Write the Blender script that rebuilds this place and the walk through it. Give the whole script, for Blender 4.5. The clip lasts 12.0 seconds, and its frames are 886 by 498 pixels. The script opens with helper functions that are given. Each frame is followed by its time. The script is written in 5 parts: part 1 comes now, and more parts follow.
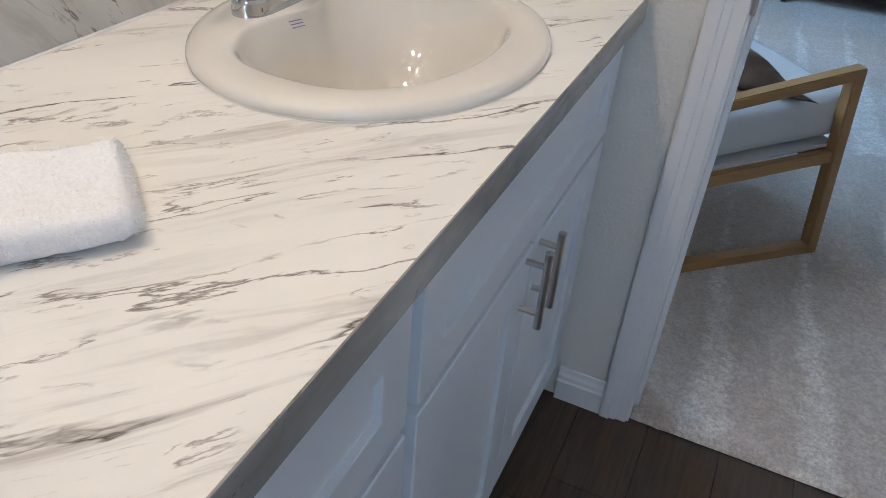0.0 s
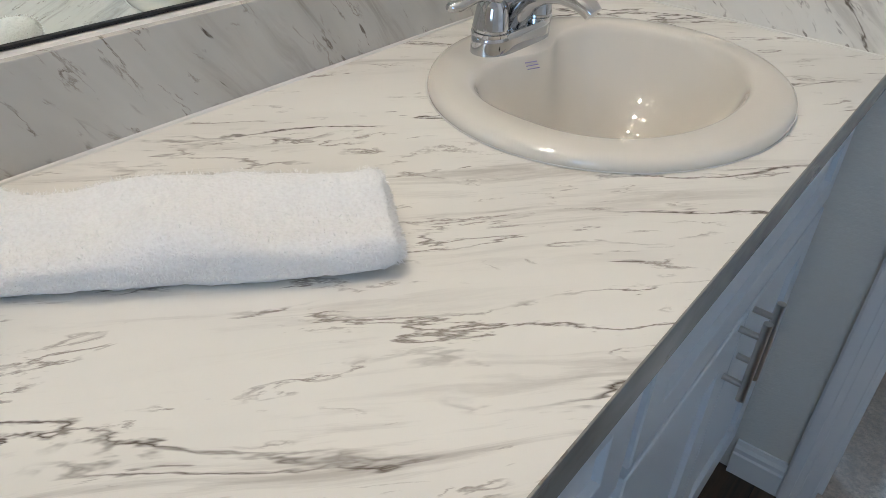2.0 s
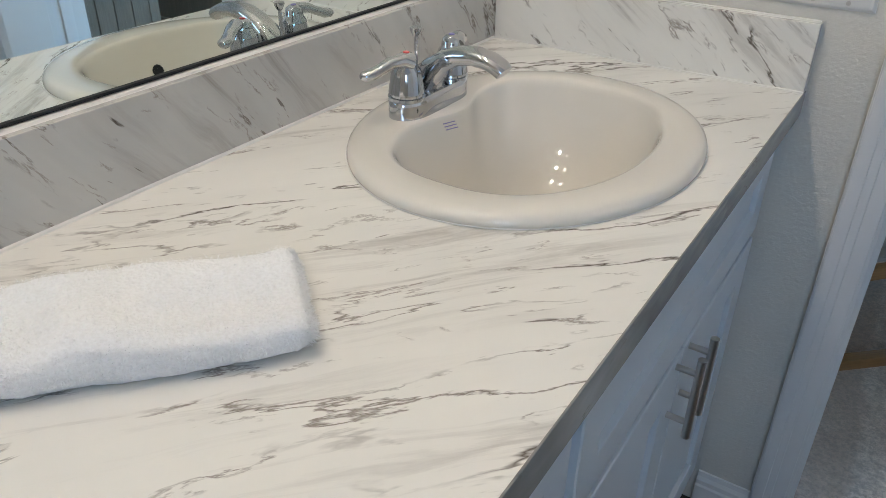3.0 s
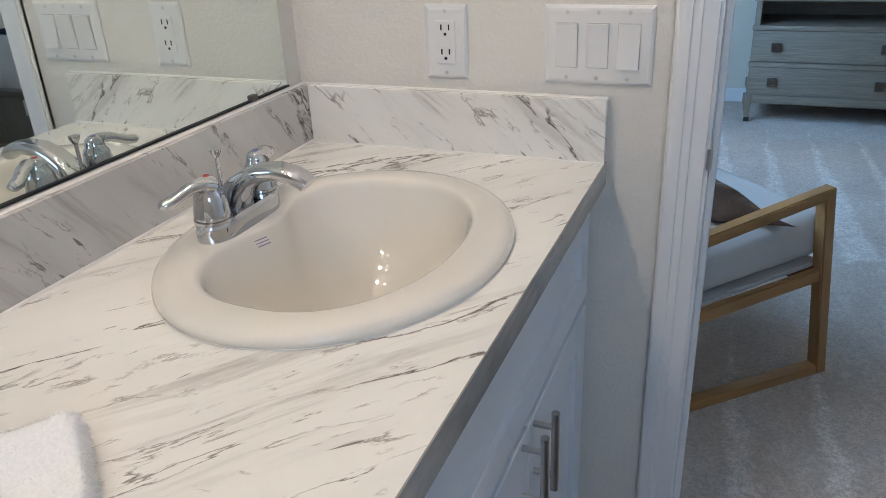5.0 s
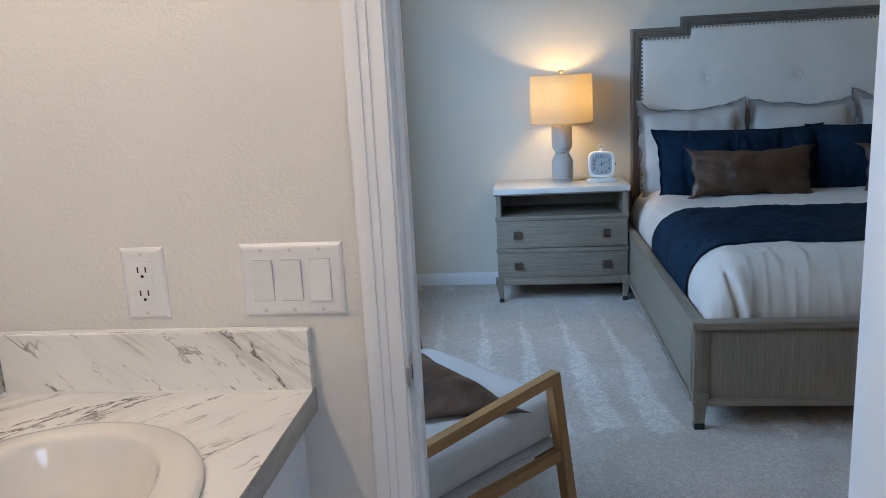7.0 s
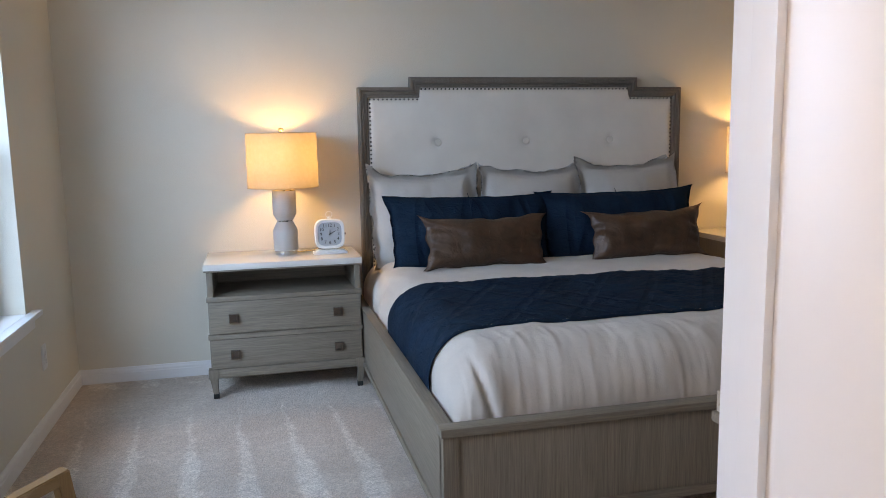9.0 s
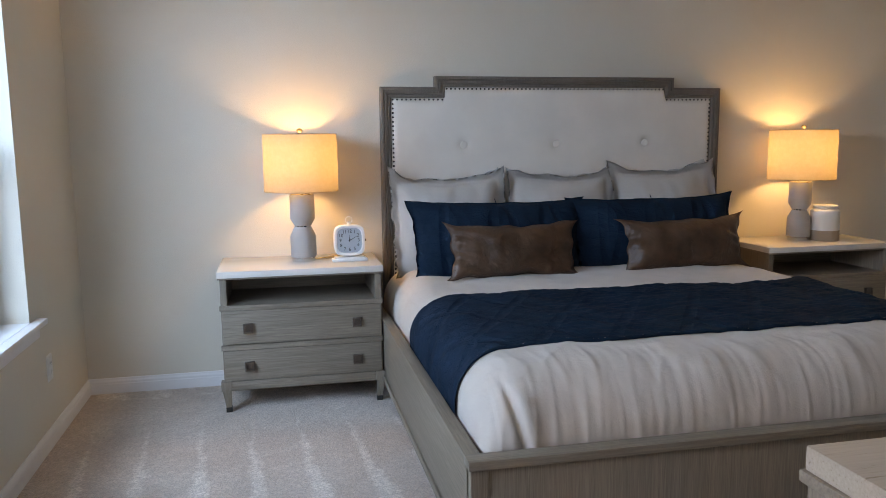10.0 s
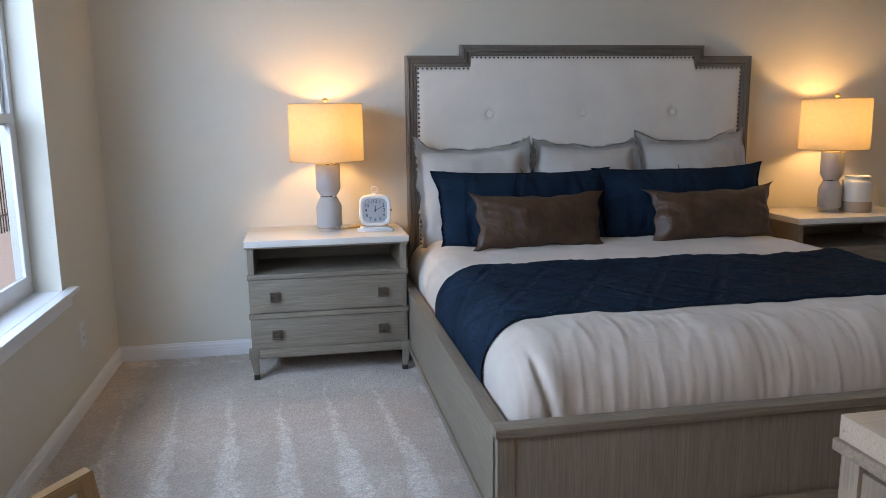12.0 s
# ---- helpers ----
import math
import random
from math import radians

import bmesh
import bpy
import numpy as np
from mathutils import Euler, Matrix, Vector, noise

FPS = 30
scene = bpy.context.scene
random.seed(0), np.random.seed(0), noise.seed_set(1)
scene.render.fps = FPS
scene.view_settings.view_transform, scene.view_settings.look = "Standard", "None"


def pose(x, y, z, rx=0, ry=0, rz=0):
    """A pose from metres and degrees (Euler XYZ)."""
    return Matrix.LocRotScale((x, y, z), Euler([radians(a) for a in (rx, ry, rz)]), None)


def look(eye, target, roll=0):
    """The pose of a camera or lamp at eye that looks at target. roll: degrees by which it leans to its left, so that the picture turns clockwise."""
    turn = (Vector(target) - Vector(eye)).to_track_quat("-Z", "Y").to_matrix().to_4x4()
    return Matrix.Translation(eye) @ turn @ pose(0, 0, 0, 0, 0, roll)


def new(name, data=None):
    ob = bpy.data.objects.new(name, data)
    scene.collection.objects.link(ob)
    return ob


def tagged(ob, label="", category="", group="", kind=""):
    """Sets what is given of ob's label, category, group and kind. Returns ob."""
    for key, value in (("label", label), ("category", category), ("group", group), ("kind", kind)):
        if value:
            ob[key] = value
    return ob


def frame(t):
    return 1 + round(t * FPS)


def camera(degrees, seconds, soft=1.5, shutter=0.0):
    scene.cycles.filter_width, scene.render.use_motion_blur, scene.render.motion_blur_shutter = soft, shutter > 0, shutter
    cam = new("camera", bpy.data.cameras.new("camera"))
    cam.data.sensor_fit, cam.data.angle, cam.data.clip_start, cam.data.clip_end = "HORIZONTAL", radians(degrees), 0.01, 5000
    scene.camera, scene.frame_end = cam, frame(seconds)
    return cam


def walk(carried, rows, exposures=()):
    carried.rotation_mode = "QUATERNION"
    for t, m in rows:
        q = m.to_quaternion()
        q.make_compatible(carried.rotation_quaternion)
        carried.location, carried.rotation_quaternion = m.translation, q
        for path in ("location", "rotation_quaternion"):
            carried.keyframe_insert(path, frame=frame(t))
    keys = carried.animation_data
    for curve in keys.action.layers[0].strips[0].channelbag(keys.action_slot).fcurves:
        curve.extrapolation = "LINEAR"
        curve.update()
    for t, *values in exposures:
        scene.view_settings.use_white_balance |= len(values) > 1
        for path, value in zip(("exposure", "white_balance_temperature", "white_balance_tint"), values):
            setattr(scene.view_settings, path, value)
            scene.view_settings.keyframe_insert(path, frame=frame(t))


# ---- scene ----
cam = camera(60.0, 12.0, 0.6)
PATH = [
    (0, (0.742, -1.223, 1.22), (0.122, 0.287, 0.064), 4.8),
    (0.5, (0.693, -1.245, 1.208), (-0.098, 0.172, 0.039), 5.3),
    (1, (0.658, -1.259, 1.207), (-0.212, 0.111, 0.038), 6.1),
    (1.5, (0.652, -1.263, 1.216), (-0.268, 0.094, 0.072), 5.7),
    (2, (0.66, -1.254, 1.22), (-0.3, 0.105, 0.109), 4.2),
    (2.5, (0.677, -1.24, 1.232), (-0.287, 0.15, 0.165), 2.5),
    (3, (0.691, -1.223, 1.244), (-0.236, 0.232, 0.231), 1.0),
    (3.2, (0.701, -1.213, 1.248), (-0.203, 0.269, 0.254), 0.6),
    (4.8, (0.745, -1.181, 1.268), (0.017, 0.459, 0.385), -2.1),
    (5, (0.753, -1.167, 1.273), (0.046, 0.504, 0.431), -2.7),
    (5.5, (0.781, -1.17, 1.303), (0.158, 0.613, 0.644), -2.4),
    (6, (0.804, -1.155, 1.335), (0.313, 0.72, 0.842), -2.5),
    (6.5, (0.852, -1.122, 1.334), (0.526, 0.802, 0.897), -2.8),
    (7, (0.894, -1.132, 1.34), (0.671, 0.811, 0.924), -3.0),
    (7.5, (0.933, -1.116, 1.321), (0.822, 0.834, 0.89), -2.3),
    (7.7, (0.95, -1.075, 1.309), (0.958, 0.874, 0.862), -2.0),
    (9.3, (0.986, -0.418, 1.328), (1.465, 1.506, 1.065), -1.0),
    (9.5, (0.999, -0.355, 1.326), (1.46, 1.573, 1.067), -0.7),
    (10, (0.994, -0.333, 1.332), (1.409, 1.603, 1.05), -0.6),
    (10.5, (0.977, -0.322, 1.328), (1.354, 1.617, 1.014), -0.8),
    (11, (0.969, -0.326, 1.324), (1.326, 1.612, 0.988), -1.0),
    (11.5, (0.974, -0.326, 1.319), (1.325, 1.611, 0.968), -0.9),
    (12, (0.981, -0.329, 1.322), (1.335, 1.608, 0.969), -0.7),
]
EXPOSURES = [(0, 0.46, 6950, 15), (1, 0.24, 6850, 12), (3, 0.27, 6750, 10), (5, 0.39, 6850, 14), (6, 0.34, 7250, 19), (7.7, 0.34, 7400, 19), (9.3, 0.65, 9700, 30), (12, 0.65, 9500, 30)]
walk(cam, [(t, look(eye, target, roll)) for t, eye, target, roll in PATH], EXPOSURES)

# ---- light ----
world = bpy.data.worlds.new("world")
scene.world = world
world.use_nodes = True
wn = world.node_tree
sky = wn.nodes.new("ShaderNodeTexSky")
sky.sky_type, sky.sun_disc = "NISHITA", False
sky.sun_elevation, sky.sun_rotation = radians(48), radians(100)
wn.links.new(sky.outputs["Color"], wn.nodes["Background"].inputs["Color"])
wn.nodes["Background"].inputs["Strength"].default_value = 0.13


def lamp(name, kind, m, watts, color, **more):
    data = bpy.data.lights.new(name, kind)
    data.energy, data.color = watts, color
    if kind == "AREA":
        data.shape, data.size, data.size_y = "RECTANGLE", more["size"], more["size_y"]
    elif kind == "POINT":
        data.shadow_soft_size = more["radius"]
    else:
        data.angle = more["angle"]
    ob = new(name, data)
    ob.matrix_world = m
    return ob


lamp("sun", "SUN", look((6, -3, 9), (0, 0, 0)), 3.0, (1.0, 0.97, 0.93), angle=radians(0.5))
DAY = (0.26, 0.56, 1.0)
WARM = (1.0, 0.905, 0.815)
GLOW = (1.0, 0.75, 0.36)
# skylight that slants in by the bedroom windows
lamp("window_daylight", "AREA", look((-0.75, 1.75, 1.85), (0.85, 2.95, 0.60)), 58, DAY, size=1.8, size_y=1.3)
lamp("window_daylight", "AREA", look((-0.50, 0.78, 1.60), (1.2, 0.70, 0.40)), 21, (0.38, 0.63, 1.0), size=0.72, size_y=1.5)
lamp("bath_window_daylight", "AREA", look((1.62, -2.80, 1.65), (1.2, 0.0, 0.9)), 11.0, (0.38, 0.63, 1.0), size=0.85, size_y=0.9)

# ---- tools ----


def thing(name, loc=(0, 0, 0), rz=0.0, label="", category="", group="", kind=""):
    ob = new(name)
    ob.matrix_world = pose(*loc, 0, 0, rz)
    ob.empty_display_size = 0.1
    return tagged(ob, label, category, group, kind)


def part(name, bm, material, parent=None, label="", smooth=False, m=None):
    mesh = bpy.data.meshes.new(name)
    bmesh.ops.recalc_face_normals(bm, faces=bm.faces)
    bm.to_mesh(mesh)
    bm.free()
    for one in material if isinstance(material, (list, tuple)) else [material]:
        mesh.materials.append(one)
    if smooth:
        for poly in mesh.polygons:
            poly.use_smooth = True
        if smooth != "all":
            mesh.set_sharp_from_angle(angle=radians(42))
    ob = new(name, mesh)
    if parent:
        ob.parent = parent
    if m:
        ob.matrix_local = m
    if label:
        ob["label"] = label
    return ob


def share(name, mesh, parent, m):
    ob = new(name, mesh)
    ob.parent = parent
    ob.matrix_local = m
    return ob


def box(x0, x1, y0, y1, z0, z1, bevel=0.0, bm=None, seg=2):
    own = bmesh.new()
    made = bmesh.ops.create_cube(own, size=1.0)["verts"]
    for v in made:
        v.co = Vector((x0 + (v.co.x + 0.5) * (x1 - x0), y0 + (v.co.y + 0.5) * (y1 - y0), z0 + (v.co.z + 0.5) * (z1 - z0)))
    if bevel:
        bmesh.ops.bevel(own, geom=own.edges[:], offset=bevel, segments=seg, affect="EDGES", profile=0.6)
    return merge(own, bm)


def merge(own, bm):
    if bm is None:
        return own
    mesh = bpy.data.meshes.new("scratch")
    own.to_mesh(mesh)
    own.free()
    bm.from_mesh(mesh)
    bpy.data.meshes.remove(mesh)
    return bm


def rod(p, q, r, r2=None, seg=16, bm=None, caps=True):
    """A round bar from p to q."""
    p, q = Vector(p), Vector(q)
    own = bmesh.new()
    m = Matrix.Translation((p + q) / 2) @ (q - p).to_track_quat("Z", "Y").to_matrix().to_4x4()
    bmesh.ops.create_cone(own, cap_ends=caps, segments=seg, radius1=r, radius2=r if r2 is None else r2, depth=(q - p).length, matrix=m)
    return merge(own, bm)


def lathe(profile, seg=32, at=(0, 0, 0), bm=None):
    """Turns a profile of (radius, height) round the upright axis through at."""
    own = bmesh.new()
    rings = []
    for r, z in profile:
        rings.append([own.verts.new((at[0] + r * math.cos(2 * math.pi * k / seg), at[1] + r * math.sin(2 * math.pi * k / seg), at[2] + z)) for k in range(seg)])
    for a, b in zip(rings, rings[1:]):
        for k in range(seg):
            own.faces.new((a[k], a[(k + 1) % seg], b[(k + 1) % seg], b[k]))
    for ring, r in ((rings[0], profile[0][0]), (rings[-1], profile[-1][0])):
        if r > 1e-4:
            own.faces.new(ring)
    bmesh.ops.remove_doubles(own, verts=own.verts[:], dist=1e-5)
    return merge(own, bm)


def tube(points, radii, seg=12, flat=1.0, bm=None):
    """A tube along points, with a radius at each; flat squeezes it upright."""
    own = bmesh.new()
    pts = [Vector(p) for p in points]
    rings = []
    for k, p in enumerate(pts):
        d = (pts[min(k + 1, len(pts) - 1)] - pts[max(k - 1, 0)]).normalized()
        side = d.cross(Vector((0, 0, 1)))
        side = side.normalized() if side.length > 1e-3 else Vector((1, 0, 0))
        up = side.cross(d)
        rings.append([own.verts.new(p + radii[k] * (side * math.cos(a) + up * math.sin(a) * flat)) for a in (2 * math.pi * n / seg for n in range(seg))])
    for a, b in zip(rings, rings[1:]):
        for k in range(seg):
            own.faces.new((a[k], a[(k + 1) % seg], b[(k + 1) % seg], b[k]))
    own.faces.new(rings[0])
    own.faces.new(rings[-1])
    return merge(own, bm)


def sheet(f, nu, nv, bm=None):
    """A surface f(u, v) over the unit square."""
    own = bmesh.new()
    rows = [[own.verts.new(f(i / nu, j / nv)) for j in range(nv + 1)] for i in range(nu + 1)]
    for i in range(nu):
        for j in range(nv):
            own.faces.new((rows[i][j], rows[i + 1][j], rows[i + 1][j + 1], rows[i][j + 1]))
    return merge(own, bm)


def soft_box(sx, sy, sz, r, n=24, ruffle=0.0, scale=6.0, seed=0.0, puff=0.0):
    """A cushion: a box with generous round edges, puffed and ruffled; its base lies at z = 0."""
    own = bmesh.new()
    bmesh.ops.create_cube(own, size=2.0)
    bmesh.ops.subdivide_edges(own, edges=own.edges[:], cuts=n, use_grid_fill=True)
    half = Vector((sx / 2, sy / 2, sz / 2))
    for v in own.verts:
        p = Vector((v.co.x * half.x, v.co.y * half.y, v.co.z * half.z))
        core = Vector([max(-(h - r), min(h - r, c)) for c, h in zip(p, half)])
        d = p - core
        if d.length > 1e-6:
            p = core + d.normalized() * r
        p.z += puff * (1 - v.co.x ** 2) * (1 - v.co.y ** 2) * (1 if v.co.z > 0 else 0.3 if v.co.z < 0 else 0)
        if ruffle:
            p += noise.noise_vector(p * scale + Vector((seed, seed, seed))) * ruffle
        v.co = p + Vector((0, 0, half.z))
    return own


def pillow(w, h, t, n=30, ear=0.05, seed=0.0, ruffle=0.006, flange=0.0, droop=0.0, taper=0.0, tip=2.0, pinch=0.0):
    """An upright cushion in the xz plane, its foot at z = 0; plump in y, with drawn-in sides and pointed corners."""
    own = bmesh.new()
    rows = {}
    for side in (1, -1):
        for i in range(n + 1):
            for j in range(n + 1):
                a, b = 2 * i / n - 1, 2 * j / n - 1
                edge = i in (0, n) or j in (0, n)
                if edge and (0, i, j) in rows:
                    continue
                fa, fb = a, b
                if flange:
                    fa, fb = max(-1, min(1, a * (1 + flange))), max(-1, min(1, b * (1 + flange)))
                plump = max(0.0, (1 - abs(fa) ** 2.1) * (1 - abs(fb) ** 2.1)) ** 0.58
                x = a * w / 2 * (1 - ear * (1 - abs(a) ** 1.5 * abs(b) ** tip) * abs(a))
                z = b * h / 2 * (1 - ear * 1.2 * (1 - abs(a) ** tip) * abs(b))
                x *= 1 - taper * (1 - b) / 2
                z -= droop * (1 - a * a) * ((b + 1) / 2) ** 2
                p = Vector((x, side * plump * t / 2, z + h / 2))
                q = Vector((x, seed, z)) * 7
                p += Vector((0.2, 1.0, 0.5)) * noise.noise(q) * ruffle * 1.4
                p.y += side * ruffle * noise.noise(Vector((x * 16, seed + 3, z * 5))) * plump
                if pinch:
                    # gathers that run in from the two short sides, and dents along the edges
                    near = math.exp(-(1 - abs(a)) / 0.28)
                    p.y += side * pinch * near * plump * 1.6 * noise.noise(Vector((a * 2.2 + seed, seed, z * 26 + a * 3)))
                    p.x += pinch * 0.9 * near * noise.noise(Vector((a, seed + 5, z * 15)))
                    p.z += pinch * 0.5 * abs(b) ** 3 * noise.noise(Vector((x * 9, seed + 8, b)))
                    p.y += side * pinch * 0.9 * plump * noise.noise(Vector((x * 6, seed + 13, z * 8)))
                rows[(0 if edge else side, i, j)] = own.verts.new(p)
    get = lambda s, i, j: rows[(0 if i in (0, n) or j in (0, n) else s, i, j)]
    for side in (1, -1):
        for i in range(n):
            for j in range(n):
                own.faces.new((get(side, i, j), get(side, i + 1, j), get(side, i + 1, j + 1), get(side, i, j + 1)))
    return own


def letters(text, size, depth=0.0006):
    """Flat upright letters in the xz plane, centred, as a bmesh."""
    curve = bpy.data.curves.new("letters", "FONT")
    curve.body, curve.size, curve.extrude = text, size, depth
    curve.align_x, curve.align_y = "CENTER", "CENTER"
    ob = bpy.data.objects.new("letters", curve)
    scene.collection.objects.link(ob)
    bpy.context.view_layer.update()
    mesh = bpy.data.meshes.new_from_object(ob.evaluated_get(bpy.context.evaluated_depsgraph_get()))
    bm = bmesh.new()
    bm.from_mesh(mesh)
    bpy.data.objects.remove(ob)
    bpy.data.curves.remove(curve)
    bpy.data.meshes.remove(mesh)
    bmesh.ops.rotate(bm, verts=bm.verts, matrix=Matrix.Rotation(radians(90), 3, "X"))
    return bm

# ---- materials ----
class Mat:
    """A small builder for node materials."""

    def __init__(self, name, rough=0.5, metal=0.0, **sockets):
        self.m = bpy.data.materials.new(name)
        self.m.use_nodes = True
        self.t = self.m.node_tree
        self.b = self.t.nodes["Principled BSDF"]
        self.b.inputs["Roughness"].default_value = rough
        self.b.inputs["Metallic"].default_value = metal
        for key, value in sockets.items():
            self.b.inputs[key.replace("_", " ")].default_value = value
        self.co = self.t.nodes.new("ShaderNodeTexCoord").outputs["Object"]
        self.height = None

    def node(self, kind, **inputs):
        n = self.t.nodes.new(kind)
        for key, value in inputs.items():
            self.put(n, key.replace("_", " "), value)
        return n

    def put(self, n, key, value):
        if hasattr(value, "is_linked"):
            self.t.links.new(value, n.inputs[key])
        else:
            n.inputs[key].default_value = value

    def space(self, scale=(1, 1, 1), turn=(0, 0, 0), of=None):
        n = self.node("ShaderNodeMapping", Scale=scale, Rotation=[radians(a) for a in turn])
        self.t.links.new(of or self.co, n.inputs["Vector"])
        return n.outputs["Vector"]

    def noise(self, scale, detail=3.0, vec=None, rough=0.55, warp=0.0):
        n = self.node("ShaderNodeTexNoise", Scale=scale, Detail=detail, Roughness=rough, Distortion=warp)
        self.t.links.new(vec or self.co, n.inputs["Vector"])
        return n.outputs["Fac"]

    def ramp(self, fac, *stops):
        n = self.t.nodes.new("ShaderNodeValToRGB")
        e = n.color_ramp.elements
        while len(e) < len(stops):
            e.new(0.5)
        for one, (at, c) in zip(e, stops):
            one.position = at
            one.color = (c, c, c, 1) if isinstance(c, (int, float)) else (*c, 1)
        self.t.links.new(fac, n.inputs["Fac"])
        return n.outputs["Color"]

    def math(self, op, a, b=0.0, c=0.0):
        n = self.t.nodes.new("ShaderNodeMath")
        n.operation = op
        for k, value in enumerate((a, b, c)):
            if hasattr(value, "is_linked"):
                self.t.links.new(value, n.inputs[k])
            else:
                n.inputs[k].default_value = value
        return n.outputs[0]

    def mix(self, fac, a, b, blend="MIX"):
        n = self.t.nodes.new("ShaderNodeMix")
        n.data_type, n.blend_type = "RGBA", blend
        for key, value in ((0, fac), (6, a), (7, b)):
            if hasattr(value, "is_linked"):
                self.t.links.new(value, n.inputs[key])
            else:
                n.inputs[key].default_value = value if key == 0 else (*value, 1)
        return n.outputs[2]

    def color(self, value):
        if hasattr(value, "is_linked"):
            self.t.links.new(value, self.b.inputs["Base Color"])
        else:
            self.b.inputs["Base Color"].default_value = (*value, 1)
        return self

    def rough(self, value):
        self.t.links.new(value, self.b.inputs["Roughness"])
        return self

    def bump(self, height, strength=0.3, distance=0.01):
        n = self.node("ShaderNodeBump", Strength=strength, Distance=distance)
        self.t.links.new(height, n.inputs["Height"])
        if self.height:
            self.t.links.new(self.height, n.inputs["Normal"])
        self.height = n.outputs["Normal"]
        self.t.links.new(self.height, self.b.inputs["Normal"])
        return self


def tint(c, k):
    return tuple(min(1.0, v * k) for v in c)


def paint(name, c, rough=0.55, peel=0.25, grain=160.0):
    m = Mat(name, rough)
    big = m.noise(1.7, 4)
    m.color(m.mix(m.ramp(big, (0.3, 0.0), (0.7, 1.0)), tint(c, 0.965), tint(c, 1.02)))
    if peel:
        m.bump(m.noise(grain, 3), peel, 0.0030)
    return m.m


def wood(name, dark, light, along=(1, 0, 0), rough=0.45, fine=1.0, bump=0.15):
    m = Mat(name, rough)
    stretch = [170.0 * fine if not a else 7.0 for a in along]
    v = m.space(stretch)
    grain = m.noise(1.0, 6, v, 0.65, 0.4)
    info = m.t.nodes.new("ShaderNodeObjectInfo").outputs["Random"]
    broad = m.noise(1.0, 3, m.space([s / 9 for s in stretch]))
    c = m.mix(m.ramp(grain, (0.28, 0.0), (0.72, 1.0)), dark, light)
    c = m.mix(m.math("MULTIPLY", m.ramp(broad, (0.35, 0.0), (0.7, 1.0)), 0.28), c, tint(dark, 0.92))
    c = m.mix(m.math("MULTIPLY", info, 0.15), c, tint(dark, 0.8))
    m.color(c)
    m.rough(m.math("MULTIPLY_ADD", grain, 0.2, rough - 0.1))
    m.bump(grain, bump * 0.6, 0.002)
    return m.m


def metal(name, c, rough):
    m = Mat(name, rough, 1.0).color(c)
    m.rough(m.math("MULTIPLY_ADD", m.noise(30, 3), 0.06, rough))
    return m.m


def cloth(name, c, rough=0.85, weave=900.0, wrinkle=0.3, sheen=0.2, dark=0.9):
    m = Mat(name, rough)
    m.b.inputs["Sheen Weight"].default_value = sheen
    fine = m.noise(weave, 2)
    wide = m.noise(5, 4)
    col = m.mix(m.ramp(wide, (0.3, 0.0), (0.7, 1.0)), tint(c, dark), c)
    m.color(m.mix(m.math("MULTIPLY", fine, 0.35), col, tint(c, 0.75)))
    m.bump(m.noise(14, 4, warp=0.6), wrinkle, 0.006)
    m.bump(fine, 0.25, 0.0008)
    return m.m


